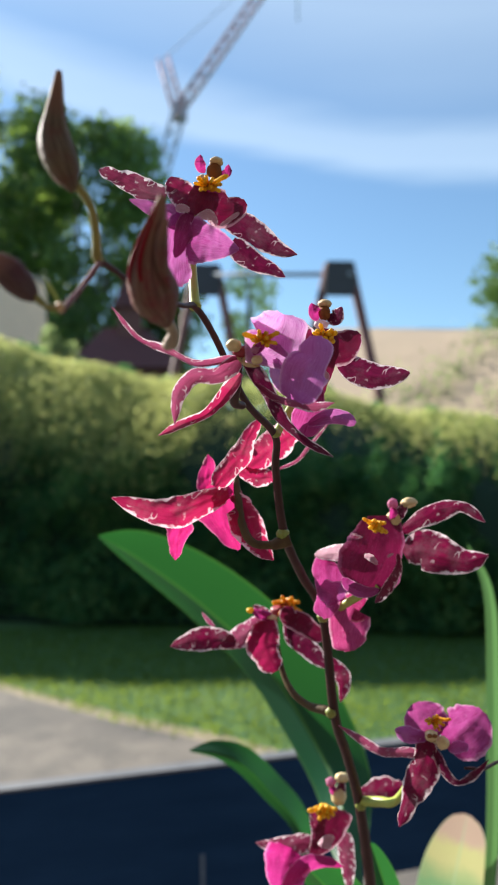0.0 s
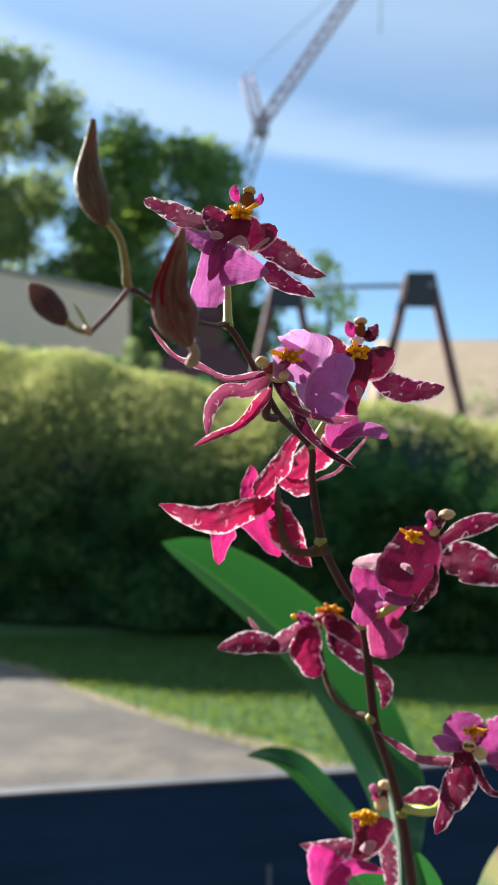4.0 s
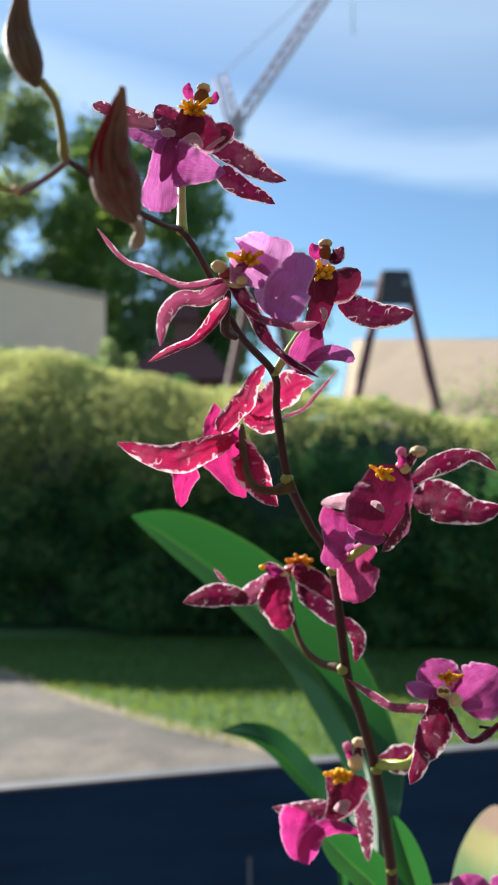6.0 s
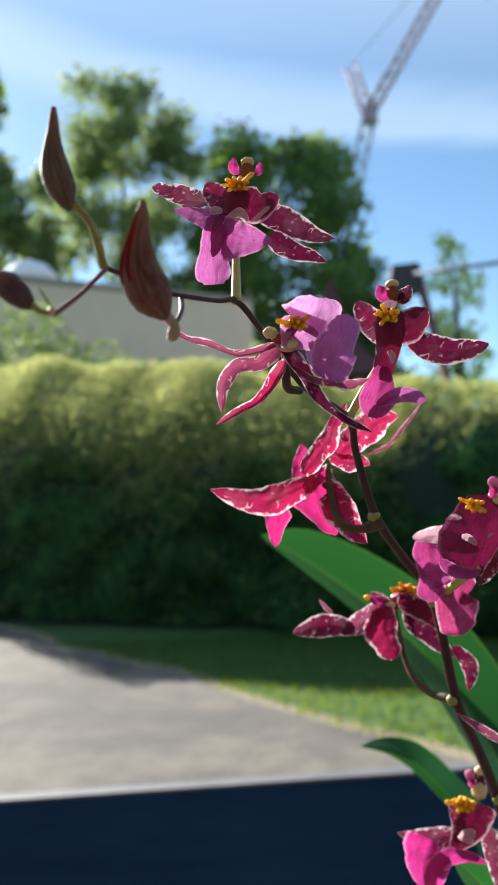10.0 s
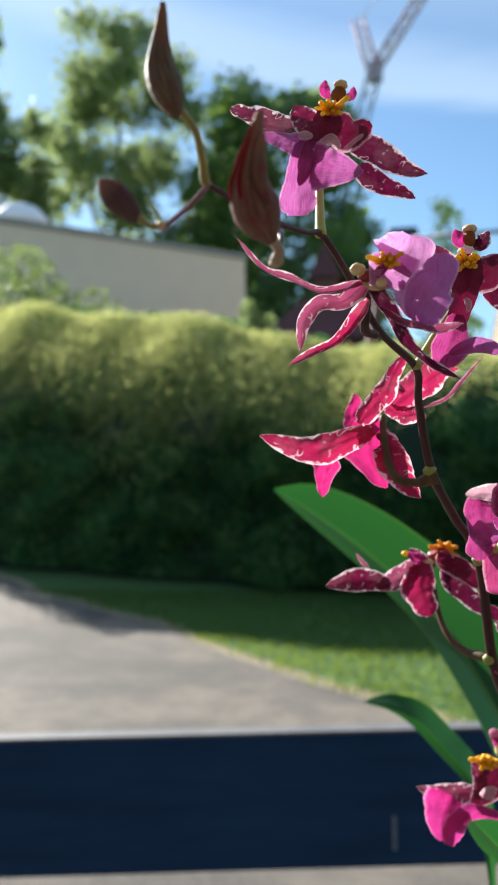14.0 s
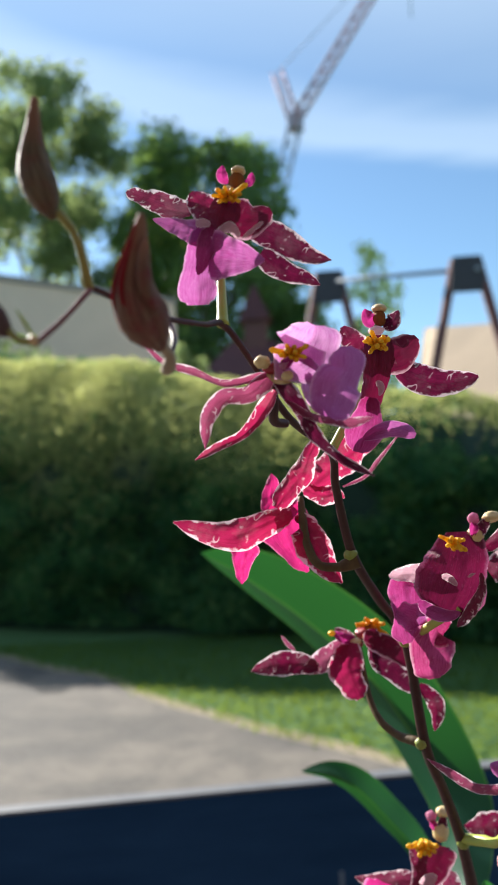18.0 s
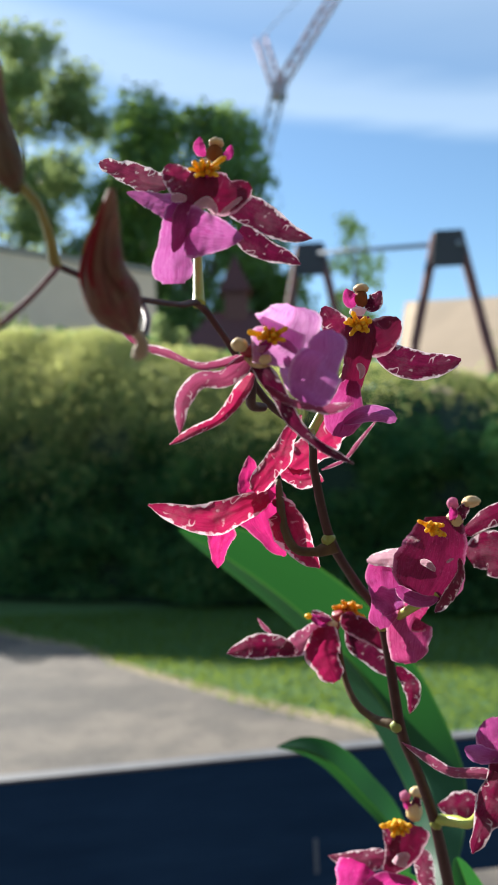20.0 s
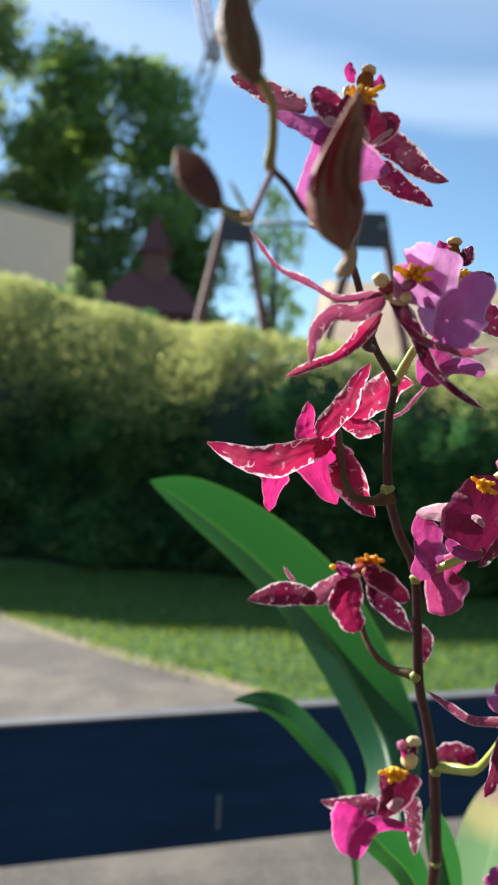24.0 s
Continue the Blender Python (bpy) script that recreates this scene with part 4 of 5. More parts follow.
def bud(base, mid, tip, width, mat, label, plump=False):
    """A closed bud: a swollen body drawn out to a hooked tip, with three sepal seams."""
    COUNT[0] += 1
    pts = [mm(base), mm(mid), mm(tip)]
    w = width / 2000
    prof = [0.2, 0.6, 0.88, 1.0, 0.96, 0.84, 0.68, 0.52, 0.39, 0.28, 0.12] if mat == BUDRED else [0.22, 0.62, 0.88, 1.0, 0.99, 0.9, 0.75, 0.57, 0.42, 0.31, 0.17]
    if plump:
        prof = [0.3, 0.6, 0.8, 0.94, 1.02, 1.06, 1.04, 0.96, 0.8, 0.52, 0.14]
    bm = tube_bm(pts, [w * k for k in prof], 40, 24)
    path = spline(pts, 40)
    for i in range(41):
        c = path[i]
        for j in range(24):
            bm.verts.ensure_lookup_table()
            v = bm.verts[i * 24 + j]
            ridge = 1 + 0.05 * noise.noise((j * 0.5, i * 0.13, COUNT[0])) + 0.03 * noise.noise((j * 1.1, i * 0.4, COUNT[0])) - 0.12 * max(0, math.cos(3 * math.tau * j / 24)) ** 8 + 0.04 * math.cos(3 * math.tau * j / 24 + math.pi)
            v.co = c + (v.co - c) * ridge
    ob = part("bud", bm, mat, orchid, label)
    if mat == BUDRED:
        d = (pts[2] - pts[0]).normalized()
        for sx, sy in ((-0.75, -0.62), (-0.35, -0.92)):
            line = []
            for k in range(4, 38, 3):
                s = k / 40 * 10
                q = min(int(s), 9)
                r = w * (prof[q] + (prof[q + 1] - prof[q]) * (s - q))
                line.append(path[k] + Vector((sx, sy, 0)) * r * 1.0)
            part("seam", tube_bm(line, [0.0001, 0.0004, 0.0005, 0.0004, 0.0001], 30, 6), SEAM, ob, "split red seam")
        side = Vector((0.62, -0.7, 0)) * w
        free = [path[k] + side * prof[k // 4] for k in (12, 20, 27)] + [path[33] + side * 0.62]
        part("sepal_tip", tube_bm(free, [0.0004, 0.0012, 0.0014, 0.0011, 0.0004], 24, 10), mat, ob, "loosened sepal with a pale tip")
    return ob


def leaf(points, left, right, mat, back_left=0.4, back_right=0.2, peak=0.5, tip=1.0, label="", base=0.5):
    """A strap leaf creased along its midrib; each half falls back from the crease by its own slope."""
    COUNT[0] += 1
    path = spline([mm(p) for p in points], 48)
    bm = bmesh.new()
    uvl = bm.loops.layers.uv.new("UVMap")
    a = math.log(0.5) / math.log(peak)
    vs = []
    for i, c in enumerate(path):
        t = i / 48
        d = (path[min(i + 1, 48)] - path[max(i - 1, 0)]).normalized()
        across = d.cross(Vector((0, -1, 0))).normalized()
        nor = across.cross(d).normalized()
        wt = math.sin(math.pi * min(0.999, t) ** a) ** (0.8 * tip)
        wt = max(wt, base if t < peak else 0.012)
        row = []
        for j in range(17):
            v = j / 8 - 1
            half, back = (left, back_left) if v < 0 else (right, back_right)
            s = abs(v)
            bow = back * s * (1 - 0.25 * s) + 0.05 * math.sin(t * 7 + COUNT[0]) * s * s
            row.append(bm.verts.new(c + across * (v * wt * half / 1000) - nor * (bow * wt * half / 1000)))
        vs.append(row)
    for i in range(48):
        for j in range(16):
            q = [(i, j), (i, j + 1), (i + 1, j + 1), (i + 1, j)]
            f = bm.faces.new([vs[x][y] for x, y in q])
            for lp, (x, y) in zip(f.loops, q):
                lp[uvl].uv = (x / 48, y / 16)
    return part("leaf", bm, mat, orchid, label)


# -- plant parts --
stem_part = tube("stem", [(-16.7, 149.4, 55.5), (-13.9, 152.9, 54.5), (-9.9, 161.0, 53.1), (-1.5, 182.3, 55.2), (2.1, 191.5, 56.9), (7.0, 195.8, 50.5), (15.9, 211.8, 36.6), (26.5, 230.8, 28.5), (27.8, 239.2, 18.7), (32.2, 252.8, -1.4), (40.3, 267.4, -16.7), (49.3, 277.8, -32.1), (55.0, 288.0, -69.4), (61.5, 297.0, -88.0), (68.2, 306.7, -109.8), (75.4, 322.0, -143.3), (78.6, 330.5, -159.8), (82.7, 346.7, -187.7), (88.7, 368.3, -226.4)], [0.55, 0.57, 0.59, 0.59, 0.84, 0.81, 0.95, 1.12, 1.22, 1.44, 1.50, 1.59, 1.75, 1.79, 1.95, 2.24, 2.39, 2.50, 2.65], STEM)

begin_flower((4.6, 197.5, 90.2), 1.3, CREAM, "top flower with burgundy lip and lilac skirt")
petal("petal", [(-4.6, 198.0, 85.7), (-8.9, 199.2, 87.4), (-13.7, 200.5, 90.0), (-17.6, 201.8, 92.2), (-21.0, 203.0, 94.2)], 6.3, TEPALLACE, profile=(0.54, 0.89, 1.00, 0.89, 0.71, 0.55, 0.18), cup=0.3, turn=8)
petal("petal", [(8.9, 194.0, 80.3), (13.7, 194.5, 77.7), (18.6, 195.0, 74.7), (23.0, 195.5, 72.3), (27.7, 196.0, 71.3)], 7.4, TEPALDARK, profile=(0.67, 0.93, 1.00, 0.87, 0.68, 0.39, 0.06), cup=0.35, turn=-8)
petal("sepal", [(11.4, 196.4, 74.3), (14.8, 196.8, 71.1), (18.2, 197.2, 69.2), (21.7, 197.6, 67.9), (24.9, 198.0, 66.2)], 5.6, TEPALDARK, profile=(0.70, 0.95, 1.00, 0.78, 0.62, 0.40, 0.08), cup=0.35, turn=14)
petal("lip", [(3.2, 189.0, 79.5), (1.3, 189.6, 81.4), (-0.6, 190.2, 83.8), (-2.3, 190.9, 86.0), (-3.6, 191.5, 88.1)], 7.4, TEPALSPECK, profile=(0.80, 0.94, 1.00, 0.94, 0.81, 0.62, 0.29), cup=-0.35)
petal("lip", [(4.9, 187.8, 85.0), (4.5, 187.8, 83.3), (4.1, 187.7, 81.3), (3.6, 187.7, 79.4), (3.3, 187.6, 77.4)], 7.4, LIPROSE, profile=(0.64, 0.79, 0.93, 1.00, 0.93, 0.64, 0.29), cup=-0.3, rough=0.6)
petal("lip", [(2.9, 188.4, 81.0), (5.8, 188.9, 81.1), (8.7, 189.4, 80.3), (11.4, 190.0, 80.5), (14.5, 190.5, 82.1)], 9.6, LIPDARK, profile=(0.61, 0.75, 0.92, 1.00, 0.81, 0.56, 0.25), cup=-0.3, rough=0.6)
petal("blotch", [(2.3, 186.6, 76.1), (3.8, 186.7, 77.2), (5.3, 186.7, 77.6), (6.4, 186.8, 76.3), (6.8, 186.8, 74.9)], 2.3, WHITEROSE, profile=(0.45, 0.77, 0.91, 1.00, 0.91, 0.68, 0.27), cup=0.2)
petal("blotch", [(-2.4, 186.8, 79.1), (-1.6, 186.9, 79.0), (-0.7, 186.9, 79.0), (0.1, 186.9, 78.8), (0.9, 187.0, 78.5)], 2.1, WHITEROSE, profile=(0.50, 0.80, 1.00, 0.95, 0.85, 0.65, 0.35), cup=0.2)
petal("blotch", [(8.0, 187.6, 75.4), (9.3, 187.8, 76.2), (10.5, 188.0, 77.2), (11.7, 188.2, 78.1), (12.6, 188.4, 78.9)], 1.1, WHITEROSE, profile=(0.50, 0.80, 1.00, 0.90, 1.00, 0.70, 0.40), cup=0.2)
petal("skirt", [(-0.4, 188.5, 74.6), (-3.4, 190.1, 77.8), (-6.6, 191.8, 80.0), (-9.8, 193.4, 81.8), (-13.3, 195.0, 83.8)], 6.0, LIPPINK, profile=(0.55, 0.91, 1.00, 0.82, 0.56, 0.33, 0.09), cup=0.3, turn=12)
petal("skirt", [(-1.2, 188.2, 78.3), (-2.0, 189.1, 74.5), (-2.6, 190.1, 70.4), (-3.2, 191.1, 66.3), (-3.3, 192.0, 61.9)], 9.1, LIPPINK, profile=(0.41, 0.56, 0.65, 0.76, 0.94, 1.00, 0.71), cup=0.35, turn=-10)
petal("skirt", [(1.1, 187.2, 77.7), (0.2, 187.5, 75.2), (-0.7, 187.9, 72.9), (-1.6, 188.2, 70.4), (-2.6, 188.6, 67.9)], 5.3, LIPWINE, profile=(0.70, 0.95, 1.00, 0.80, 0.60, 0.40, 0.14), cup=-0.3)
petal("skirt", [(0.3, 187.2, 71.6), (3.4, 187.6, 71.2), (6.3, 188.0, 70.9), (9.2, 188.4, 70.6), (12.5, 188.8, 70.2)], 11.2, LIPPINK, profile=(1.00, 0.98, 0.86, 0.71, 0.52, 0.29, 0.07), cup=0.25, turn=8)
callus((5.2, 185.8, 84.7), 4.1, 2.1, CALLUS)
blob("column", (7.0, 191.7, 90.1), (1.8, 1.9, 2.1), BROWN)
blob("anther_cap", (7.6, 190.7, 91.9), (1.9, 1.6, 1.3), CREAM)
petal("wing", [(4.9, 192.7, 90.0), (3.7, 191.7, 91.4), (3.8, 192.7, 94.4)], 2.7, WING, turn=0, cup=0.3, peak=0.45, tip=1, ruffle=0.06)
petal("wing", [(8.3, 192.6, 89.4), (10.1, 191.6, 89.7), (10.6, 192.4, 92.1)], 2.2, WING, turn=0, cup=0.3, peak=0.45, tip=1, ruffle=0.06)
tube("pedicel", [(4.2, 198.4, 87.7), (2.1, 198.3, 76.5), (1.8, 197.2, 68.7), (2.0, 193.2, 59.9), (2.1, 191.5, 56.9)], [0.90, 0.97, 1.02, 1.25, 1.51], PEDGREEN, parent=stem_part)

begin_flower((14.4, 194.1, 45.9), 1.9, CREAM, "lilac flower with curling striped petals")
petal("petal", [(19.8, 186.4, 48.2), (18.6, 186.6, 46.5), (20.0, 187.0, 48.0), (22.1, 187.4, 51.7), (22.9, 188.0, 54.7)], 16.6, LILAC, profile=(0.42, 0.68, 0.80, 1.00, 0.73, 0.70, 0.30), cup=0.3, turn=8)
petal("petal", [(24.4, 183.9, 33.7), (25.2, 182.2, 36.2), (26.6, 181.5, 40.5), (28.6, 180.7, 43.6), (28.7, 179.8, 48.0)], 11.5, ORCHID, profile=(0.42, 0.68, 0.89, 1.00, 0.60, 0.70, 0.30), cup=0.25, turn=-8, rough=0.5)
petal("petal", [(20.3, 187.0, 44.0), (20.7, 187.0, 41.9), (21.3, 187.0, 39.8), (22.0, 187.0, 37.7), (23.2, 187.0, 36.0)], 4.0, LILAC, profile=(0.42, 0.68, 0.97, 1.00, 0.89, 0.70, 0.30), cup=0.3, turn=20)
petal("sepal", [(12.3, 191.4, 44.9), (2.5, 189.5, 42.9), (-4.5, 188.0, 45.9), (-11.2, 186.5, 48.3), (-17.0, 184.8, 55.2)], 3.2, TEPALPALE, profile=(0.42, 0.68, 0.54, 0.63, 0.45, 0.42, 0.06), cup=0.5, turn=20, ruffle=0.12)
petal("sepal", [(12.8, 191.1, 45.1), (7.4, 190.7, 40.8), (1.5, 190.5, 40.3), (-2.3, 190.2, 35.7), (-3.1, 190.0, 28.9)], 5.8, TEPALPALE, profile=(0.42, 0.82, 0.66, 0.64, 0.68, 0.45, 0.06), cup=0.6, turn=-18)
petal("sepal", [(13.2, 195.5, 41.6), (9.0, 197.0, 36.0), (4.8, 198.0, 32.0), (-0.7, 199.0, 29.7), (-6.8, 200.2, 26.9)], 4.5, TEPALRED, profile=(0.42, 0.84, 0.79, 0.49, 0.52, 0.49, 0.06), cup=0.4, turn=14)
petal("sepal", [(13.0, 188.2, 44.4), (18.0, 187.5, 36.9), (21.3, 187.0, 30.2), (26.4, 186.5, 24.9), (33.5, 185.9, 20.7)], 4.4, TEPALDARK, profile=(0.42, 0.98, 0.82, 0.72, 0.45, 0.46, 0.06), cup=0.45, turn=-14)
petal("sepal", [(15.5, 187.2, 38.2), (20.4, 186.5, 34.6), (24.7, 186.0, 33.5), (29.1, 185.5, 32.5), (33.9, 184.9, 33.3)], 2.6, TEPALPALE, profile=(0.42, 0.68, 0.68, 0.86, 1.00, 0.68, 0.06), cup=0.4, turn=20)
callus((17.3, 185.0, 48.2), 4.0, 2.5, CALLUS)
blob("anther_cap", (10.8, 186.8, 46.9), (2.1, 1.9, 1.7), CREAM)
blob("stigma", (15.6, 184.2, 45.5), (1.5, 1.4, 1.2), WING)
blob("throat", (13.2, 188.7, 45.8), (2.4, 1.9, 1.5), LIPRED)
petal("wing", [(11.9, 189.0, 45.3), (14.5, 187.1, 43.2), (17.7, 187.3, 43.3)], 3.0, CREAM, turn=0, cup=0.4, peak=0.45, tip=0.6, ruffle=0.06)
petal("wing", [(14.9, 185.5, 44.9), (16.1, 183.0, 45.7), (17.3, 184.7, 46.9)], 2.2, WING, turn=0, cup=0.4, peak=0.45, tip=0.6, ruffle=0.06)
blob("column", (16.1, 186.6, 43.5), (1.4, 1.2, 1.1), CREAM)
tube("pedicel", [(12.9, 196.7, 44.0), (12.5, 199.4, 39.0), (12.3, 204.1, 35.5), (15.0, 209.5, 35.1)], [0.85, 1.21, 1.23, 1.06], STEM, parent=stem_part)

begin_flower((41.7, 238.4, 58.2), 1.8, CREAM, "burgundy flower with white-speckled side petal")
petal("lip", [(40.5, 226.0, 50.9), (37.8, 226.8, 53.0), (35.5, 227.5, 55.7), (33.5, 228.2, 59.0), (31.8, 229.0, 62.5)], 8.4, TEPALSPECK, profile=(0.61, 0.88, 1.00, 0.94, 0.82, 0.61, 0.27), cup=-0.3)
petal("lip", [(38.9, 225.6, 53.8), (42.4, 225.9, 53.1), (45.3, 226.3, 53.5), (48.1, 226.7, 55.1), (51.2, 227.0, 57.9)], 10.9, LIPDARK, profile=(0.58, 0.84, 0.98, 1.00, 0.86, 0.60, 0.26), cup=-0.3, rough=0.6)
petal("lip", [(40.9, 225.0, 58.7), (40.6, 225.2, 53.6), (39.9, 225.5, 48.5), (38.5, 225.8, 43.4), (36.9, 226.0, 38.4)], 8.4, LIPROSE, profile=(0.76, 0.94, 1.00, 0.88, 0.76, 0.67, 0.39), cup=-0.3, rough=0.6)
petal("blotch", [(39.4, 223.6, 46.2), (40.1, 223.7, 45.4), (40.5, 223.7, 44.5), (40.4, 223.8, 43.4), (39.9, 223.8, 42.3)], 1.9, WHITEROSE, profile=(0.40, 0.80, 1.00, 0.93, 0.80, 0.53, 0.27), cup=0.2)
petal("skirt", [(37.7, 224.6, 42.1), (36.8, 225.1, 38.2), (35.7, 225.5, 34.9), (34.6, 225.9, 31.5), (33.5, 226.4, 27.8)], 10.6, LIPPURPLE, profile=(0.40, 0.57, 0.74, 0.93, 1.00, 0.74, 0.31), cup=0.3, turn=-10)
petal("skirt", [(35.1, 223.8, 31.2), (38.6, 223.8, 32.7), (42.0, 223.7, 33.4), (45.4, 223.7, 32.8), (48.6, 223.6, 31.1)], 4.5, LIPPINK, profile=(0.39, 0.67, 0.89, 1.00, 0.94, 0.78, 0.39), cup=0.45, turn=10)
petal("petal", [(45.7, 231.0, 51.0), (50.9, 232.0, 47.9), (56.8, 233.0, 46.1), (62.8, 234.0, 46.2), (68.7, 235.0, 47.4)], 8.4, TEPALDARK, profile=(0.47, 0.81, 1.00, 0.97, 0.78, 0.53, 0.12), cup=0.35, turn=10)
callus((40.2, 222.6, 56.4), 4.4, 2.9, CALLUS)
blob("column", (42.3, 233.1, 65.1), (1.8, 2.2, 2.5), BROWN)
blob("anther_cap", (42.3, 232.2, 67.5), (2.3, 2.0, 1.6), CREAM)
blob("throat", (41.1, 231.8, 61.3), (2.2, 1.8, 1.4), TEPALPALE)
petal("wing", [(41.1, 234.1, 64.1), (39.3, 232.0, 64.6), (38.5, 233.2, 68.0)], 4.3, WING, turn=0, cup=0.3, peak=0.45, tip=1, ruffle=0.06)
petal("wing", [(43.7, 234.1, 63.9), (45.5, 232.1, 63.5), (47.8, 233.5, 67.0)], 4.7, TEPALDARK, turn=0, cup=0.3, peak=0.45, tip=1, ruffle=0.06)
tube("pedicel", [(37.7, 236.2, 45.8), (31.6, 232.9, 36.6), (27.1, 230.6, 29.3)], [0.90, 1.22, 1.28], PEDGREEN, parent=stem_part)

begin_flower((16.7, 262.2, 14.1), 2.3, TEPAL, "crimson flower seen from behind, petals swept back")
petal("petal", [(14.8, 254.7, 11.6), (6.1, 255.5, 8.8), (-2.8, 256.0, 5.7), (-12.1, 256.5, 7.2), (-22.0, 257.1, 10.7)], 10.9, TEPALRED, profile=(0.42, 0.68, 0.79, 0.98, 0.69, 0.42, 0.06), cup=-0.4, turn=10)
petal("lip", [(9.2, 260.5, 11.6), (8.7, 261.8, 13.8), (8.2, 262.5, 17.0), (9.1, 263.2, 20.7), (8.9, 264.1, 24.2)], 8.1, LIPHOT, profile=(0.42, 0.68, 1.00, 0.72, 0.60, 0.42, 0.06), cup=-0.4)
petal("sepal", [(10.2, 250.8, 13.6), (15.0, 251.5, 19.8), (18.6, 252.0, 23.9), (21.3, 252.5, 29.5), (25.4, 253.1, 35.5)], 9.8, TEPALRED, profile=(0.42, 0.68, 0.70, 0.78, 0.50, 0.42, 0.06), cup=-0.35, turn=-10)
petal("petal", [(20.9, 259.5, 19.4), (26.2, 261.0, 23.7), (31.1, 262.0, 27.2), (36.3, 263.0, 30.5), (42.3, 264.2, 31.1)], 11.6, TEPALRED, profile=(0.42, 0.68, 0.87, 0.93, 0.91, 0.42, 0.06), cup=-0.3, turn=10)
petal("petal", [(18.6, 258.8, 19.1), (22.3, 259.5, 17.4), (25.5, 260.0, 16.5), (29.0, 260.5, 16.6), (31.5, 261.1, 15.4)], 7.0, TEPALRED, profile=(0.42, 0.68, 0.79, 0.99, 0.77, 0.42, 0.06), cup=-0.3, turn=-16)
petal("petal", [(31.1, 261.8, 18.8), (38.2, 262.5, 21.6), (42.2, 263.0, 25.9), (46.1, 263.5, 30.3), (50.7, 264.1, 35.4)], 1.6, TEPALPALE, profile=(0.42, 0.76, 0.76, 0.95, 0.73, 0.42, 0.06), cup=0.3, turn=10)
petal("lip", [(7.9, 257.2, 13.5), (11.6, 259.1, 10.8), (12.9, 260.2, 4.6), (15.1, 261.4, -1.2), (18.7, 262.7, -7.2)], 16.5, LIPHOT, profile=(0.42, 0.68, 0.92, 1.00, 0.57, 0.42, 0.06), cup=-0.35, turn=8)
petal("lip", [(-1.5, 261.7, 2.8), (-0.7, 262.2, 0.9), (-1.3, 262.5, -2.2), (-1.8, 262.8, -5.9), (-2.2, 263.0, -10.0)], 9.7, LIPHOT, profile=(0.42, 0.68, 1.00, 0.78, 0.50, 0.42, 0.06), cup=-0.3, turn=-14)
petal("sepal", [(17.9, 257.5, 7.4), (18.5, 255.5, 7.0), (21.0, 255.0, 0.8), (24.3, 254.5, -4.9), (28.7, 253.9, -10.0)], 12.1, TEPALRED, profile=(0.42, 0.68, 0.82, 0.99, 0.67, 0.42, 0.06), cup=-0.4, turn=-8)
blob("callus", (21.4, 262.7, 26.7), (1.0, 1.0, 1.0), CALLUS)
tube("pedicel", [(17.7, 259.9, 16.4), (18.1, 256.6, 8.6), (19.0, 255.1, 1.3), (22.0, 253.2, -4.1), (27.4, 252.9, -5.1), (30.5, 252.5, -4.4), (33.7, 252.4, -3.3)], [0.86, 1.50, 1.49, 1.29, 1.38, 2.03, 2.39], PEDBROWN, parent=stem_part)

begin_flower((70.0, 268.4, -0.9), 1.6, LIPRED, "burgundy flower with pale petals and rose lip")
petal("lip", [(65.6, 261.0, 3.1), (65.5, 259.9, -2.5), (63.8, 258.8, -8.4), (61.1, 257.6, -14.1), (57.8, 256.5, -20.7)], 22.6, LIPVELVET, profile=(0.42, 0.66, 0.77, 0.90, 1.00, 0.87, 0.39), cup=-0.3, rough=0.6)
petal("blotch", [(58.3, 253.6, -9.8), (59.2, 253.7, -9.5), (60.4, 253.7, -10.0), (61.4, 253.8, -10.9), (62.6, 253.8, -12.3)], 2.2, WHITEROSE, profile=(0.36, 0.77, 0.95, 1.00, 0.91, 0.68, 0.27), cup=0.2)
petal("blotch", [(66.1, 254.6, -10.1), (66.7, 254.7, -9.7), (67.2, 254.7, -9.4), (67.7, 254.8, -9.2), (68.4, 254.8, -9.0)], 0.9, WHITEROSE, profile=(0.44, 0.78, 1.00, 1.00, 0.78, 0.56, 0.33), cup=0.2)
petal("lip", [(70.7, 258.0, -9.4), (70.7, 257.8, -13.3), (68.4, 257.5, -17.7), (65.6, 257.2, -21.5), (62.4, 257.0, -24.9)], 4.4, TEPALLACE, profile=(0.27, 0.43, 0.67, 0.87, 1.00, 0.73, 0.17), cup=0.4, turn=-14)
petal("lip", [(51.2, 254.8, -16.5), (53.4, 254.8, -18.8), (56.5, 254.7, -20.5), (60.0, 254.7, -21.1), (63.1, 254.6, -20.3)], 4.2, MAUVE, profile=(0.41, 0.76, 0.97, 1.00, 0.86, 0.62, 0.24), cup=0.2, turn=-4)
petal("petal", [(73.1, 263.5, -2.8), (80.5, 261.5, 2.1), (87.3, 260.0, 4.9), (94.2, 258.5, 5.5), (100.5, 256.8, 0.4)], 8.0, TEPAL, profile=(0.42, 0.68, 0.95, 0.88, 0.49, 0.42, 0.06), cup=0.4, turn=16)
petal("petal", [(75.1, 263.6, -11.0), (79.6, 262.5, -8.6), (87.3, 262.0, -11.0), (95.0, 261.5, -13.0), (103.1, 260.9, -11.1)], 14.1, TEPAL, profile=(0.42, 0.68, 1.00, 0.89, 0.61, 0.42, 0.06), cup=0.35, turn=-8)
petal("sepal", [(57.5, 262.5, -9.5), (54.2, 262.1, -9.2), (50.8, 261.8, -9.0), (47.3, 261.4, -9.1), (43.5, 261.0, -9.5)], 6.2, WHITEROSE, profile=(0.71, 0.93, 1.00, 0.95, 0.79, 0.57, 0.19), cup=0.35, turn=10)
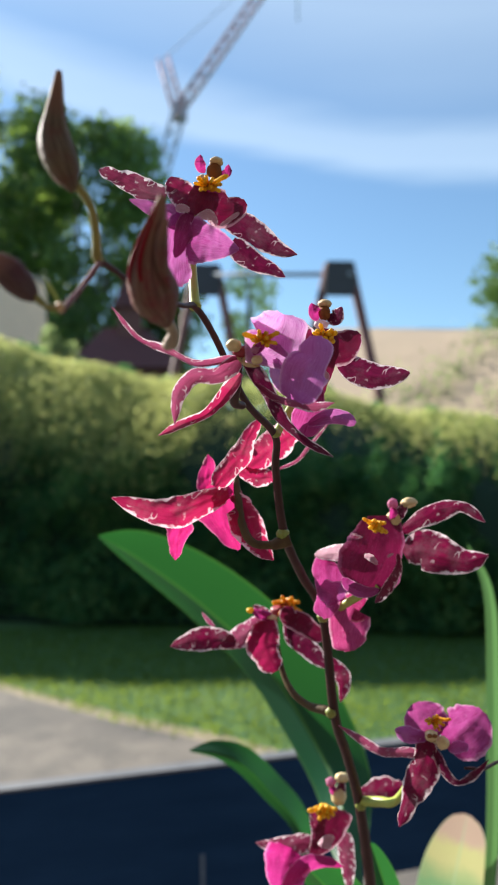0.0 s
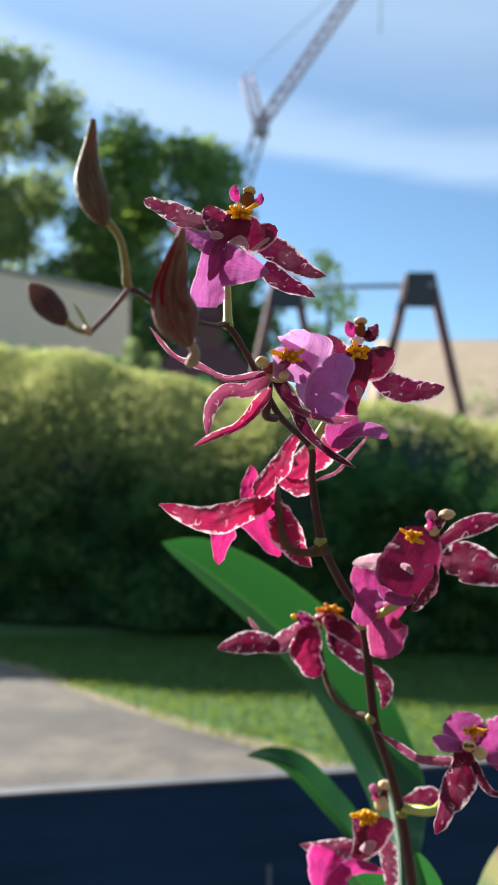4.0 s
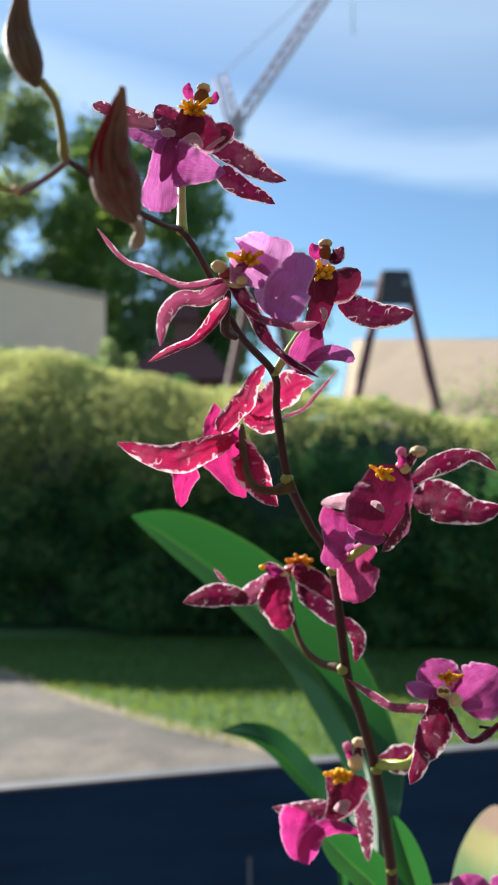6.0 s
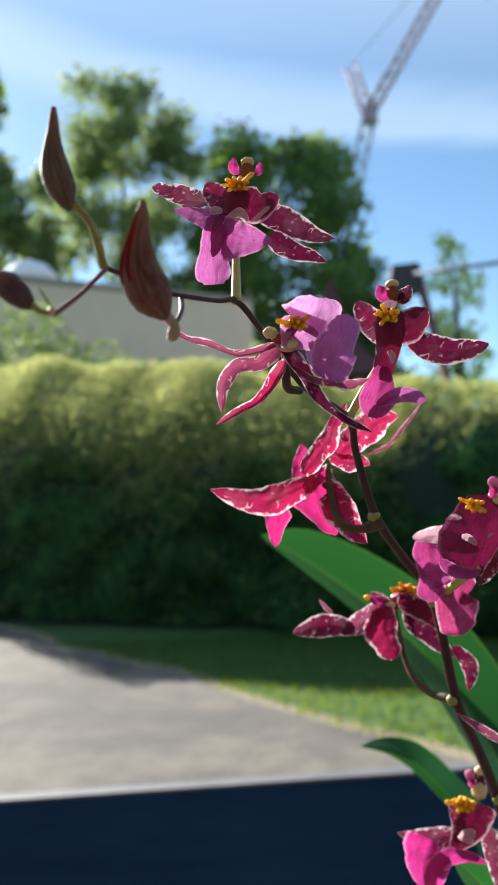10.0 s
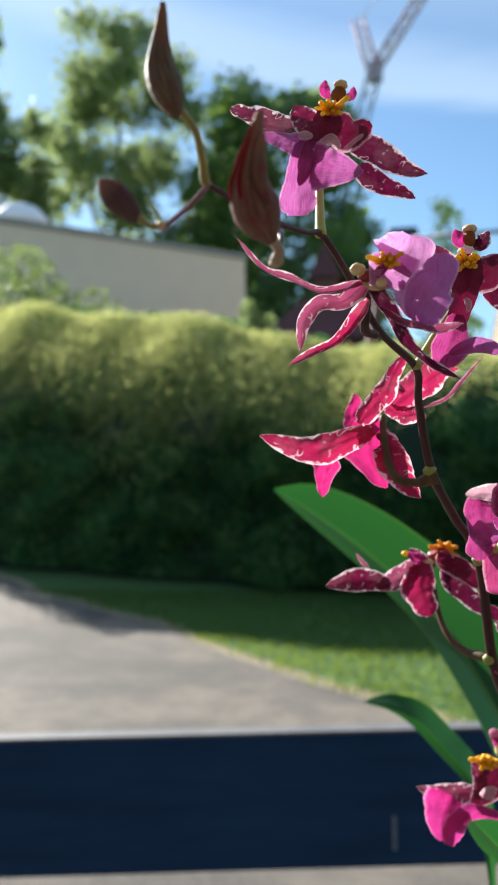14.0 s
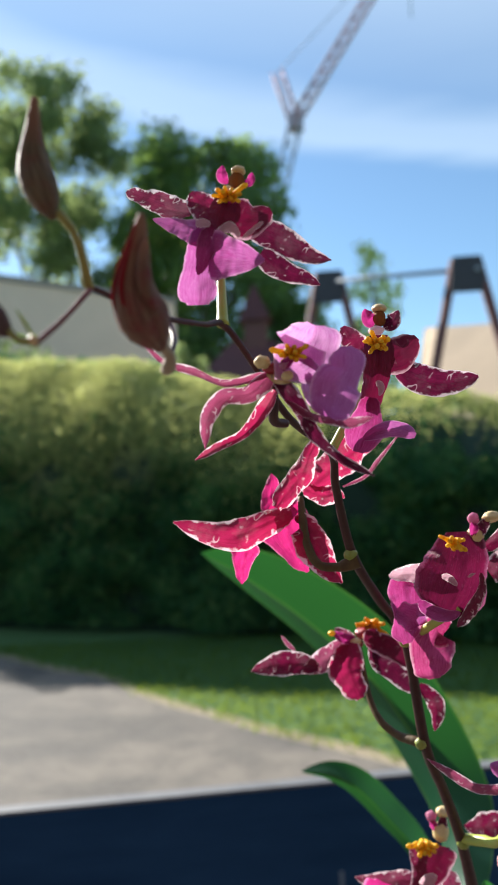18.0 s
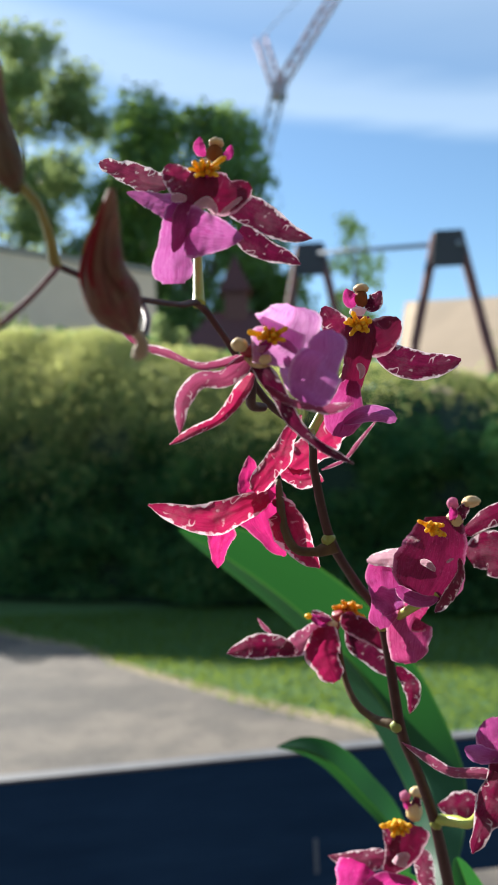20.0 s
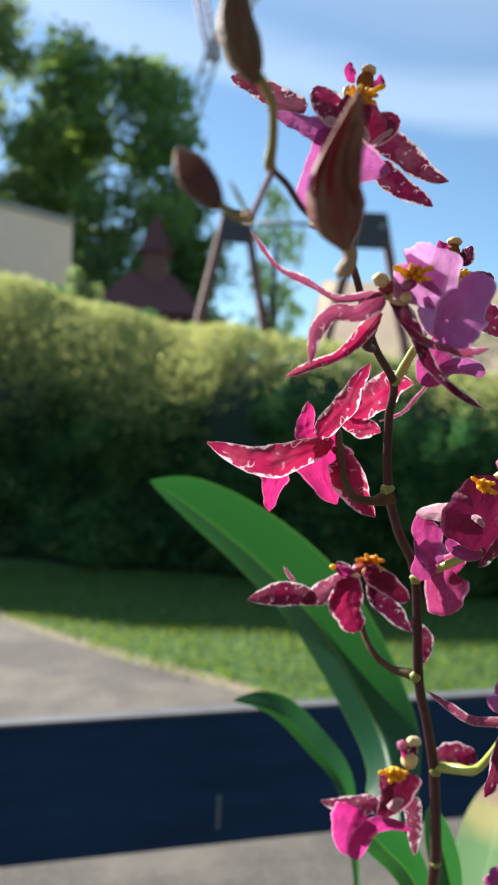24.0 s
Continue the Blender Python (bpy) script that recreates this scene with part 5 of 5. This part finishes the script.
petal("skirt", [(49.2, 267.7, -11.9), (48.7, 266.8, -13.8), (48.9, 266.5, -19.0), (47.8, 266.2, -24.5), (48.4, 265.9, -31.1)], 14.4, LIPPURPLE, profile=(0.42, 0.68, 0.88, 0.80, 0.48, 0.70, 0.30), cup=0.3, turn=-14)
petal("skirt", [(60.6, 269.4, -29.3), (58.4, 268.5, -28.0), (56.4, 268.0, -32.9), (55.7, 267.5, -38.6), (56.1, 266.7, -42.4)], 15.0, ROSEPINK, profile=(0.42, 0.68, 0.77, 0.97, 0.83, 0.70, 0.30), cup=0.3, turn=8)
petal("skirt", [(51.9, 265.6, -26.1), (51.4, 265.4, -24.9), (50.2, 265.2, -23.3), (48.0, 265.1, -22.0), (45.6, 265.0, -21.1)], 11.0, LIPPINK, profile=(0.42, 0.68, 0.75, 0.94, 0.67, 0.70, 0.30), cup=0.4, turn=14)
petal("wing", [(69.8, 261.0, 1.3), (72.5, 259.4, 4.4), (74.8, 260.0, 6.7)], 3.9, TEPALDARK, turn=0, cup=0.4, peak=0.45, tip=1, ruffle=0.06)
petal("wing", [(69.5, 259.9, 1.5), (69.7, 258.6, 4.2), (70.1, 259.3, 6.6)], 2.7, WING, turn=0, cup=0.4, peak=0.45, tip=1, ruffle=0.06)
callus((63.2, 256.0, 0.2), 4.7, 3.1, CALLUS)
blob("neck", (70.7, 261.9, 1.8), (2.7, 2.6, 2.5), CREAM)
blob("anther_cap", (75.6, 259.9, 7.2), (3.1, 2.6, 2.1), CREAM)
blob("stigma", (70.2, 260.3, 6.8), (2.1, 2.2, 2.3), WING)
tube("pedicel", [(63.5, 257.0, -19.6), (58.5, 262.0, -23.4), (52.5, 270.5, -29.0), (49.3, 276.4, -32.0)], [1.0, 1.35, 1.45, 1.7], PEDGREEN, parent=stem_part)

begin_flower((36.5, 308.5, -39.0), 1.5, LIPRED, "crimson flower in profile with orange crest")
petal("petal", [(20.7, 301.5, -45.5), (14.4, 303.0, -44.1), (8.3, 304.0, -44.1), (2.4, 305.0, -45.3), (-3.8, 306.2, -47.0)], 9.5, TEPAL, profile=(0.42, 0.68, 0.88, 0.96, 0.76, 0.42, 0.06), cup=0.4, turn=10)
petal("petal", [(32.3, 301.9, -36.2), (27.7, 302.2, -40.1), (23.4, 302.5, -43.0), (19.0, 302.8, -45.4), (14.2, 303.0, -47.3)], 8.8, TEPALPALE, profile=(0.42, 0.68, 0.83, 0.97, 0.79, 0.42, 0.06), cup=0.45, turn=12)
petal("lip", [(31.2, 300.5, -37.3), (31.6, 299.2, -41.1), (30.7, 298.5, -46.6), (32.5, 297.8, -50.7), (35.0, 296.8, -55.7)], 14.2, LIPCRIM, profile=(0.42, 0.68, 0.77, 0.92, 0.68, 0.70, 0.30), cup=0.3, turn=8)
petal("petal", [(40.9, 302.8, -37.1), (42.4, 303.5, -43.6), (47.5, 304.0, -48.1), (52.1, 304.5, -52.9), (57.1, 305.1, -57.8)], 8.5, TEPALDARK, profile=(0.42, 0.68, 0.95, 0.92, 0.85, 0.42, 0.06), cup=0.35, turn=-12)
petal("petal", [(56.5, 304.1, -53.7), (60.2, 303.8, -57.6), (62.0, 303.5, -61.2), (61.8, 303.2, -65.4), (60.8, 303.0, -69.7)], 6.9, TEPAL, profile=(0.42, 0.68, 0.79, 0.99, 0.70, 0.42, 0.06), cup=0.35, turn=-8)
petal("lip", [(40.8, 300.7, -32.4), (41.1, 301.5, -36.3), (45.8, 302.0, -38.9), (49.9, 302.5, -42.1), (54.8, 303.1, -45.9)], 8.9, LIPDARK, profile=(0.42, 0.68, 0.84, 0.94, 0.74, 0.70, 0.30), cup=0.3)
petal("sepal", [(12.9, 301.2, -39.2), (10.4, 301.0, -36.8), (8.0, 300.9, -33.4)], 1.8, TEPALPALE, turn=0, cup=0.3, peak=0.45, tip=1, ruffle=0.06)
callus((40.7, 305.1, -32.1), 6.6, 3.5, CALLUSRED)
blob("throat", (39.5, 307.6, -35.3), (4.8, 3.7, 2.6), LIPRED)
petal("wing", [(35.0, 302.9, -36.8), (30.7, 300.0, -35.2), (26.7, 301.4, -33.4)], 3.9, WING, turn=0, cup=0.5, peak=0.45, tip=0.7, ruffle=0.06)
petal("wing", [(34.7, 304.1, -35.7), (30.1, 301.2, -33.3), (27.4, 302.7, -32.1)], 3.1, TEPALLACE, turn=0, cup=0.4, peak=0.45, tip=1, ruffle=0.06)
blob("callus", (26.3, 301.2, -33.6), (1.3, 1.2, 1.1), CALLUS)
blob("column", (34.7, 301.7, -36.9), (2.0, 1.6, 1.3), CREAM)
tube("pedicel", [(36.2, 309.2, -39.5), (38.1, 303.5, -55.5), (41.2, 297.8, -63.5), (46.6, 293.5, -67.7), (51.7, 289.1, -68.3), (54.2, 287.0, -69.1)], [0.99, 1.11, 1.20, 1.41, 1.82, 2.12], PEDBROWN, parent=stem_part)

begin_flower((86.5, 275.9, -75.6), 2.8, CREAM, "open mauve flower with round upper petals")
petal("petal", [(88.6, 275.0, -75.5), (86.3, 275.8, -72.6), (84.5, 276.5, -70.0), (83.0, 277.2, -67.3), (81.7, 278.0, -64.1)], 16.7, MAUVE, profile=(0.40, 0.77, 0.95, 1.00, 0.90, 0.68, 0.27), cup=0.3, turn=8)
petal("petal", [(91.5, 275.0, -78.2), (95.3, 275.5, -76.1), (99.1, 276.0, -73.9), (102.8, 276.5, -71.2), (106.3, 277.0, -67.7)], 20.2, MAUVE, profile=(0.33, 0.70, 0.93, 1.00, 0.89, 0.64, 0.25), cup=0.3, turn=-8)
petal("petal", [(83.4, 271.1, -73.7), (80.0, 270.8, -73.1), (77.2, 270.5, -72.5), (74.5, 270.2, -71.5), (72.1, 269.9, -70.2)], 5.7, LIPPINK, profile=(0.42, 0.68, 0.79, 0.99, 0.99, 0.70, 0.30), cup=0.5, turn=14)
petal("petal", [(91.0, 270.1, -76.8), (92.3, 269.8, -77.5), (94.0, 269.5, -77.0), (95.6, 269.2, -77.0), (97.4, 268.9, -76.5)], 4.5, LIPPINK, profile=(0.42, 0.68, 0.80, 1.00, 0.73, 0.70, 0.30), cup=0.5, turn=-14)
petal("sepal", [(82.9, 270.6, -79.7), (75.7, 271.5, -78.5), (67.6, 272.0, -78.0), (60.7, 272.5, -73.9), (53.1, 273.1, -68.9)], 3.9, TEPALPALE, profile=(0.42, 0.91, 0.83, 0.77, 0.80, 0.47, 0.06), cup=0.4, turn=16)
petal("sepal", [(83.1, 271.1, -74.1), (81.9, 270.8, -81.6), (79.2, 270.5, -88.7), (75.9, 270.2, -95.4), (72.7, 270.0, -102.7)], 13.1, TEPAL, profile=(0.42, 0.68, 0.93, 0.88, 0.57, 0.42, 0.06), cup=0.3, turn=-8)
petal("sepal", [(86.1, 271.4, -77.7), (89.0, 270.0, -84.7), (93.1, 269.0, -88.7), (98.6, 268.0, -86.0), (103.7, 266.8, -80.9)], 4.0, TEPALDARK, profile=(0.42, 0.86, 0.77, 0.53, 0.99, 0.55, 0.06), cup=0.4, turn=12)
callus((86.4, 269.2, -68.1), 4.8, 2.6, CALLUSRED)
blob("anther_cap", (83.9, 267.1, -72.1), (2.6, 2.4, 2.2), CREAM)
blob("stigma", (81.8, 263.2, -70.7), (1.2, 1.0, 0.8), BROWN)
blob("stigma", (83.7, 263.3, -70.9), (1.0, 0.9, 0.8), BROWN)
blob("column", (88.7, 270.1, -75.5), (2.2, 2.3, 2.4), CREAM)
tube("pedicel", [(68.6, 305.7, -108.3), (74.2, 300.0, -106.7), (77.8, 288.4, -101.3), (84.1, 279.7, -84.7), (87.0, 276.9, -76.3)], [1.80, 1.99, 1.49, 1.03, 0.92], PEDGREEN, parent=stem_part)
tube("tendril", [(96.8, 271.1, -84.9), (104.3, 273.2, -86.4), (120.4, 291.2, -92.6), (142.8, 331.4, -130.8)], [0.50, 0.60, 0.64, 0.85], STEM, parent=stem_part)

begin_flower((63.4, 324.6, -114.3), 2.4, CREAM, "lowest magenta flower with flared lip")
petal("lip", [(62.5, 321.0, -117.2), (61.0, 320.4, -121.4), (58.4, 319.8, -125.6), (55.4, 319.1, -129.8), (51.3, 318.5, -133.9)], 15.9, LIPDARK, profile=(0.68, 0.92, 1.00, 0.87, 0.68, 0.47, 0.26), cup=-0.3, rough=0.6)
petal("lip", [(53.8, 320.5, -116.0), (53.7, 320.1, -119.6), (54.0, 319.8, -123.3), (53.7, 319.4, -126.9), (52.3, 319.0, -131.2)], 5.5, TEPALSPECK, profile=(0.61, 0.91, 1.00, 0.91, 0.85, 0.76, 0.45), cup=-0.3)
petal("blotch", [(55.3, 316.2, -130.0), (56.1, 316.3, -128.6), (57.3, 316.4, -127.8), (58.5, 316.5, -127.3), (59.9, 316.6, -128.1)], 5.8, WHITEROSE, profile=(0.43, 0.86, 1.00, 0.94, 0.86, 0.63, 0.20), cup=0.2)
petal("skirt", [(43.7, 320.0, -131.8), (41.2, 320.2, -136.0), (39.6, 320.5, -139.9), (39.1, 320.8, -144.1), (39.5, 321.0, -149.6)], 19.8, LIPMAG, profile=(0.94, 1.00, 0.91, 0.70, 0.49, 0.34, 0.13), cup=0.35, turn=10)
petal("skirt", [(63.7, 316.5, -138.2), (57.2, 316.8, -136.3), (50.9, 317.0, -136.3), (45.5, 317.2, -140.0), (41.9, 317.5, -149.4)], 9.3, LIPMAG, profile=(0.07, 0.36, 0.59, 0.73, 0.89, 1.00, 0.62), cup=-0.4, turn=-10)
petal("sepal", [(65.0, 324.0, -128.3), (66.2, 324.2, -133.8), (66.8, 324.5, -139.3), (67.5, 324.8, -144.7), (68.2, 325.0, -152.7)], 7.7, TEPALLACE, profile=(0.67, 0.94, 1.00, 0.91, 0.78, 0.56, 0.11), cup=0.3, turn=-12)
petal("sepal", [(54.8, 327.2, -135.0), (50.5, 328.8, -133.6), (43.8, 329.5, -134.4), (37.3, 330.2, -134.3), (30.5, 331.1, -133.2)], 8.5, TEPALLACE, profile=(0.42, 0.71, 0.97, 0.97, 0.80, 0.42, 0.06), cup=0.35, turn=10)
petal("petal", [(93.5, 330.2, -113.4), (89.5, 329.8, -115.1), (83.8, 329.5, -114.6), (78.2, 329.2, -114.7), (73.7, 329.0, -113.8)], 11.8, TEPAL, profile=(0.42, 0.68, 0.82, 1.00, 0.86, 0.42, 0.06), cup=0.4, turn=10)
callus((56.2, 316.5, -116.0), 5.7, 4.1, CALLUS)
blob("column", (63.2, 320.5, -112.1), (3.1, 3.4, 3.6), CREAM)
blob("anther_cap", (64.9, 320.6, -105.3), (3.4, 3.0, 2.6), CREAM)
blob("stigma", (60.1, 320.6, -106.6), (2.4, 2.4, 2.4), WING)
petal("wing", [(63.0, 319.5, -111.8), (63.8, 318.6, -108.2), (64.7, 319.6, -105.6)], 3.8, TEPALDARK, turn=0, cup=0.4, peak=0.45, tip=1, ruffle=0.06)
petal("wing", [(61.8, 319.5, -111.5), (60.4, 318.5, -108.6), (59.9, 319.6, -106.7)], 2.9, WING, turn=0, cup=0.4, peak=0.45, tip=1, ruffle=0.06)

begin_flower((116.5, 343.7, -183.1), 3.5, CREAM, "half-hidden purple flower low on the plant")
petal("petal", [(115.8, 343.7, -183.0), (113.9, 343.6, -175.9), (113.5, 344.5, -168.1)], 18.5, MAUVE, turn=0, cup=0.25, peak=0.6, tip=0.25, ruffle=0.06)
petal("petal", [(118.9, 343.8, -184.4), (127.6, 343.8, -179.0), (133.2, 344.7, -171.5)], 17.5, MAUVE, turn=-10, cup=0.25, peak=0.6, tip=0.25, ruffle=0.06)
petal("sepal", [(115.7, 341.7, -183.2), (112.1, 338.7, -191.7), (110.3, 342.1, -205.0)], 15.0, TEPALDARK, turn=0, cup=0.25, peak=0.45, tip=1, ruffle=0.06)
tube("pedicel", [(86.0, 354.0, -192.9), (102.8, 352.1, -196.2), (117.1, 345.8, -184.6)], [1.56, 1.55, 1.27], PEDGREEN, parent=stem_part)

bud((-20.6, 141.1, 65.2), (-23.8, 142.5, 74.7), (-22.9, 141.2, 85.9), 6.1, BUD, "tall slender closed bud, brown-maroon")
bud((-25.5, 133.2, 44.5), (-28.7, 132.3, 47.8), (-31.5, 130.4, 51.0), 4.7, BUDPLUM, "short plump closed bud", plump=True)
bud((-4.9, 148.7, 43.7), (-8.1, 143.6, 52.5), (-5.5, 139.4, 64.2), 9.0, BUDRED, "largest bud just splitting along red seams")
tube("pedicel", [(-20.0, 141.7, 66.4), (-17.8, 143.5, 63.3), (-17.2, 146.5, 59.2), (-17.3, 148.9, 56.4), (-16.7, 149.4, 55.3)], [0.81, 0.71, 0.77, 0.95, 0.84], PEDOLIVE, parent=stem_part)
tube("branch", [(-16.7, 149.4, 55.5), (-19.3, 141.5, 48.6), (-21.5, 133.1, 42.8)], [0.51, 0.48, 0.56], STEMROSE, parent=stem_part)
tube("pedicel", [(-25.9, 133.2, 45.3), (-23.8, 132.6, 43.5), (-21.8, 133.1, 43.1)], [0.81, 0.50, 0.61], PEDOLIVE, parent=stem_part)
tube("bract", [(-21.8, 133.1, 44.0), (-23.1, 133.2, 46.3), (-24.3, 133.2, 48.3)], [0.25, 0.35, 0.10], PEDGREEN, parent=stem_part)
blob("node", (-21.8, 133.1, 43.4), (0.8, 0.9, 0.9), CREAM)
tube("pedicel", [(-4.9, 148.6, 44.6), (-3.7, 150.0, 42.7), (-4.2, 151.4, 41.2), (-5.1, 152.6, 40.6)], [1.00, 1.01, 1.35, 0.91], PEDCREAM, parent=stem_part)
tube("pedicel", [(-3.9, 151.2, 42.7), (-4.1, 158.7, 47.5), (-6.9, 170.7, 53.4)], [0.51, 0.53, 0.63], STEM, parent=stem_part)
blob("node", (2.1, 191.5, 57.4), (1.1, 1.1, 1.1), PEDNODE)
blob("node", (31.5, 251.7, -1.4), (2.0, 2.0, 1.9), PEDNODE)
blob("node", (49.0, 276.7, -32.7), (1.9, 1.9, 1.9), PEDNODE)
blob("node", (53.4, 287.0, -68.6), (2.0, 2.0, 1.9), PEDNODE)
blob("node", (68.5, 305.7, -109.9), (2.3, 2.2, 2.2), PEDNODE)
blob("node", (26.7, 229.7, 29.1), (1.5, 1.5, 1.4), PEDNODE)
blob("node", (78.1, 328.4, -157.6), (2.3, 2.2, 2.2), PEDNODE)

leaf([(88.2, 404.8, -191.8), (93.0, 437.5, -176.4), (90.6, 476.8, -157.6), (62.0, 504.2, -109.3), (22.4, 517.6, -69.8), (-21.9, 527.2, -36.6), (-49.4, 531.0, -20.1)], 15.5, 31.9, LEAF, back_left=3.2, back_right=0.25, peak=0.56, tip=1, label="broad strap-shaped green leaf creased along its midrib", base=0.22)
leaf([(78.9, 448.4, -270.3), (80.0, 472.0, -232.0), (77.0, 495.0, -204.0), (59.0, 508.0, -184.0), (43.0, 515.0, -169.5), (27.0, 520.0, -162.5), (9.0, 523.0, -161.0)], 5.2, 9.0, LEAF, back_left=0.3, back_right=2.6, peak=0.55, tip=1, label="small arching green leaf", base=0.3)
leaf([(94.9, 373.3, -215.0), (81.3, 368.4, -187.1), (66.8, 363.8, -170.9), (54.7, 361.3, -157.5)], 9.0, 10.1, LEAF, back_left=1.6, back_right=0.9, peak=0.5, tip=0.8, label="lower leaf clasping the stem", base=0.5)
leaf([(104.7, 373.4, -225.2), (100.0, 366.5, -193.7), (93.1, 361.7, -170.1), (86.0, 359.1, -149.6)], 6.4, 7.4, LEAF, back_left=1.6, back_right=0.9, peak=0.5, tip=0.8, label="lower leaf behind the stem", base=0.5)
leaf([(144.7, 445.7, -305.6), (162.9, 486.7, -282.1), (179.1, 506.9, -253.3), (196.6, 521.7, -213.1)], 25.8, 27.3, LEAFOLD, back_left=-0.1, back_right=0.2, peak=0.62, tip=0.5, label="pale leaf with yellowed scorched tip", base=0.5)
leaf([(168.6, 455.5, -301.5), (201.9, 495.9, -228.7), (210.6, 505.0, -110.0), (210.2, 509.4, -60.1), (198.8, 514.4, -30.1)], 4.4, 5.2, LEAFPALE, back_left=0.4, back_right=0.3, peak=0.4, tip=0.8, label="narrow upright grassy leaf", base=0.5)
# -- end of plant parts --


# ---- pot and table, below the view ----
def pot():
    th = empty("flower_pot", (0.07, 0.4, 0.66))
    bm = bmesh.new()
    prof = [(0.045, 0.664), (0.06, 0.664), (0.078, 0.79), (0.084, 0.792), (0.084, 0.818), (0.075, 0.818), (0.072, 0.8)]
    rings = [[bm.verts.new((0.07 + r * math.cos(a), 0.4 + r * math.sin(a), z)) for a in [k * math.tau / 32 for k in range(32)]] for r, z in prof]
    for p, q in zip(rings, rings[1:]):
        for k in range(32):
            bm.faces.new((p[k], p[(k + 1) % 32], q[(k + 1) % 32], q[k]))
    bm.faces.new(rings[0][::-1])
    part("body", bm, TERRA, th)
    bm = bmesh.new()
    bmesh.ops.create_cone(bm, cap_ends=True, segments=32, radius1=0.06, radius2=0.072, depth=0.13, matrix=Matrix.Translation((0.07, 0.4, 0.735)))
    part("potting_bark", bm, BARKCHIP, th)
    tagged(th, "plain terracotta pot filled with bark, holding the orchid", "flower pot")


pot()


def table():
    th = empty("table", (0.07, 0.42, -0.006))
    for k in range(5):
        y = 0.14 + k * 0.112
        part("slat", box_bm((-0.4, y, 0.635), (0.54, y + 0.1, 0.66), 0.003), TABLEWOOD, th, smooth=False)
    for x in (-0.36, 0.46):
        for y in (0.17, 0.62):
            part("leg", box_bm((x, y, -0.006), (x + 0.045, y + 0.045, 0.612), 0.003), TABLEWOOD, th, smooth=False)
        part("rail", box_bm((x, 0.15, 0.612), (x + 0.045, 0.69, 0.634), 0.002), TABLEWOOD, th, smooth=False)
    tagged(th, "small grey timber garden table under the pot", "table")


table()
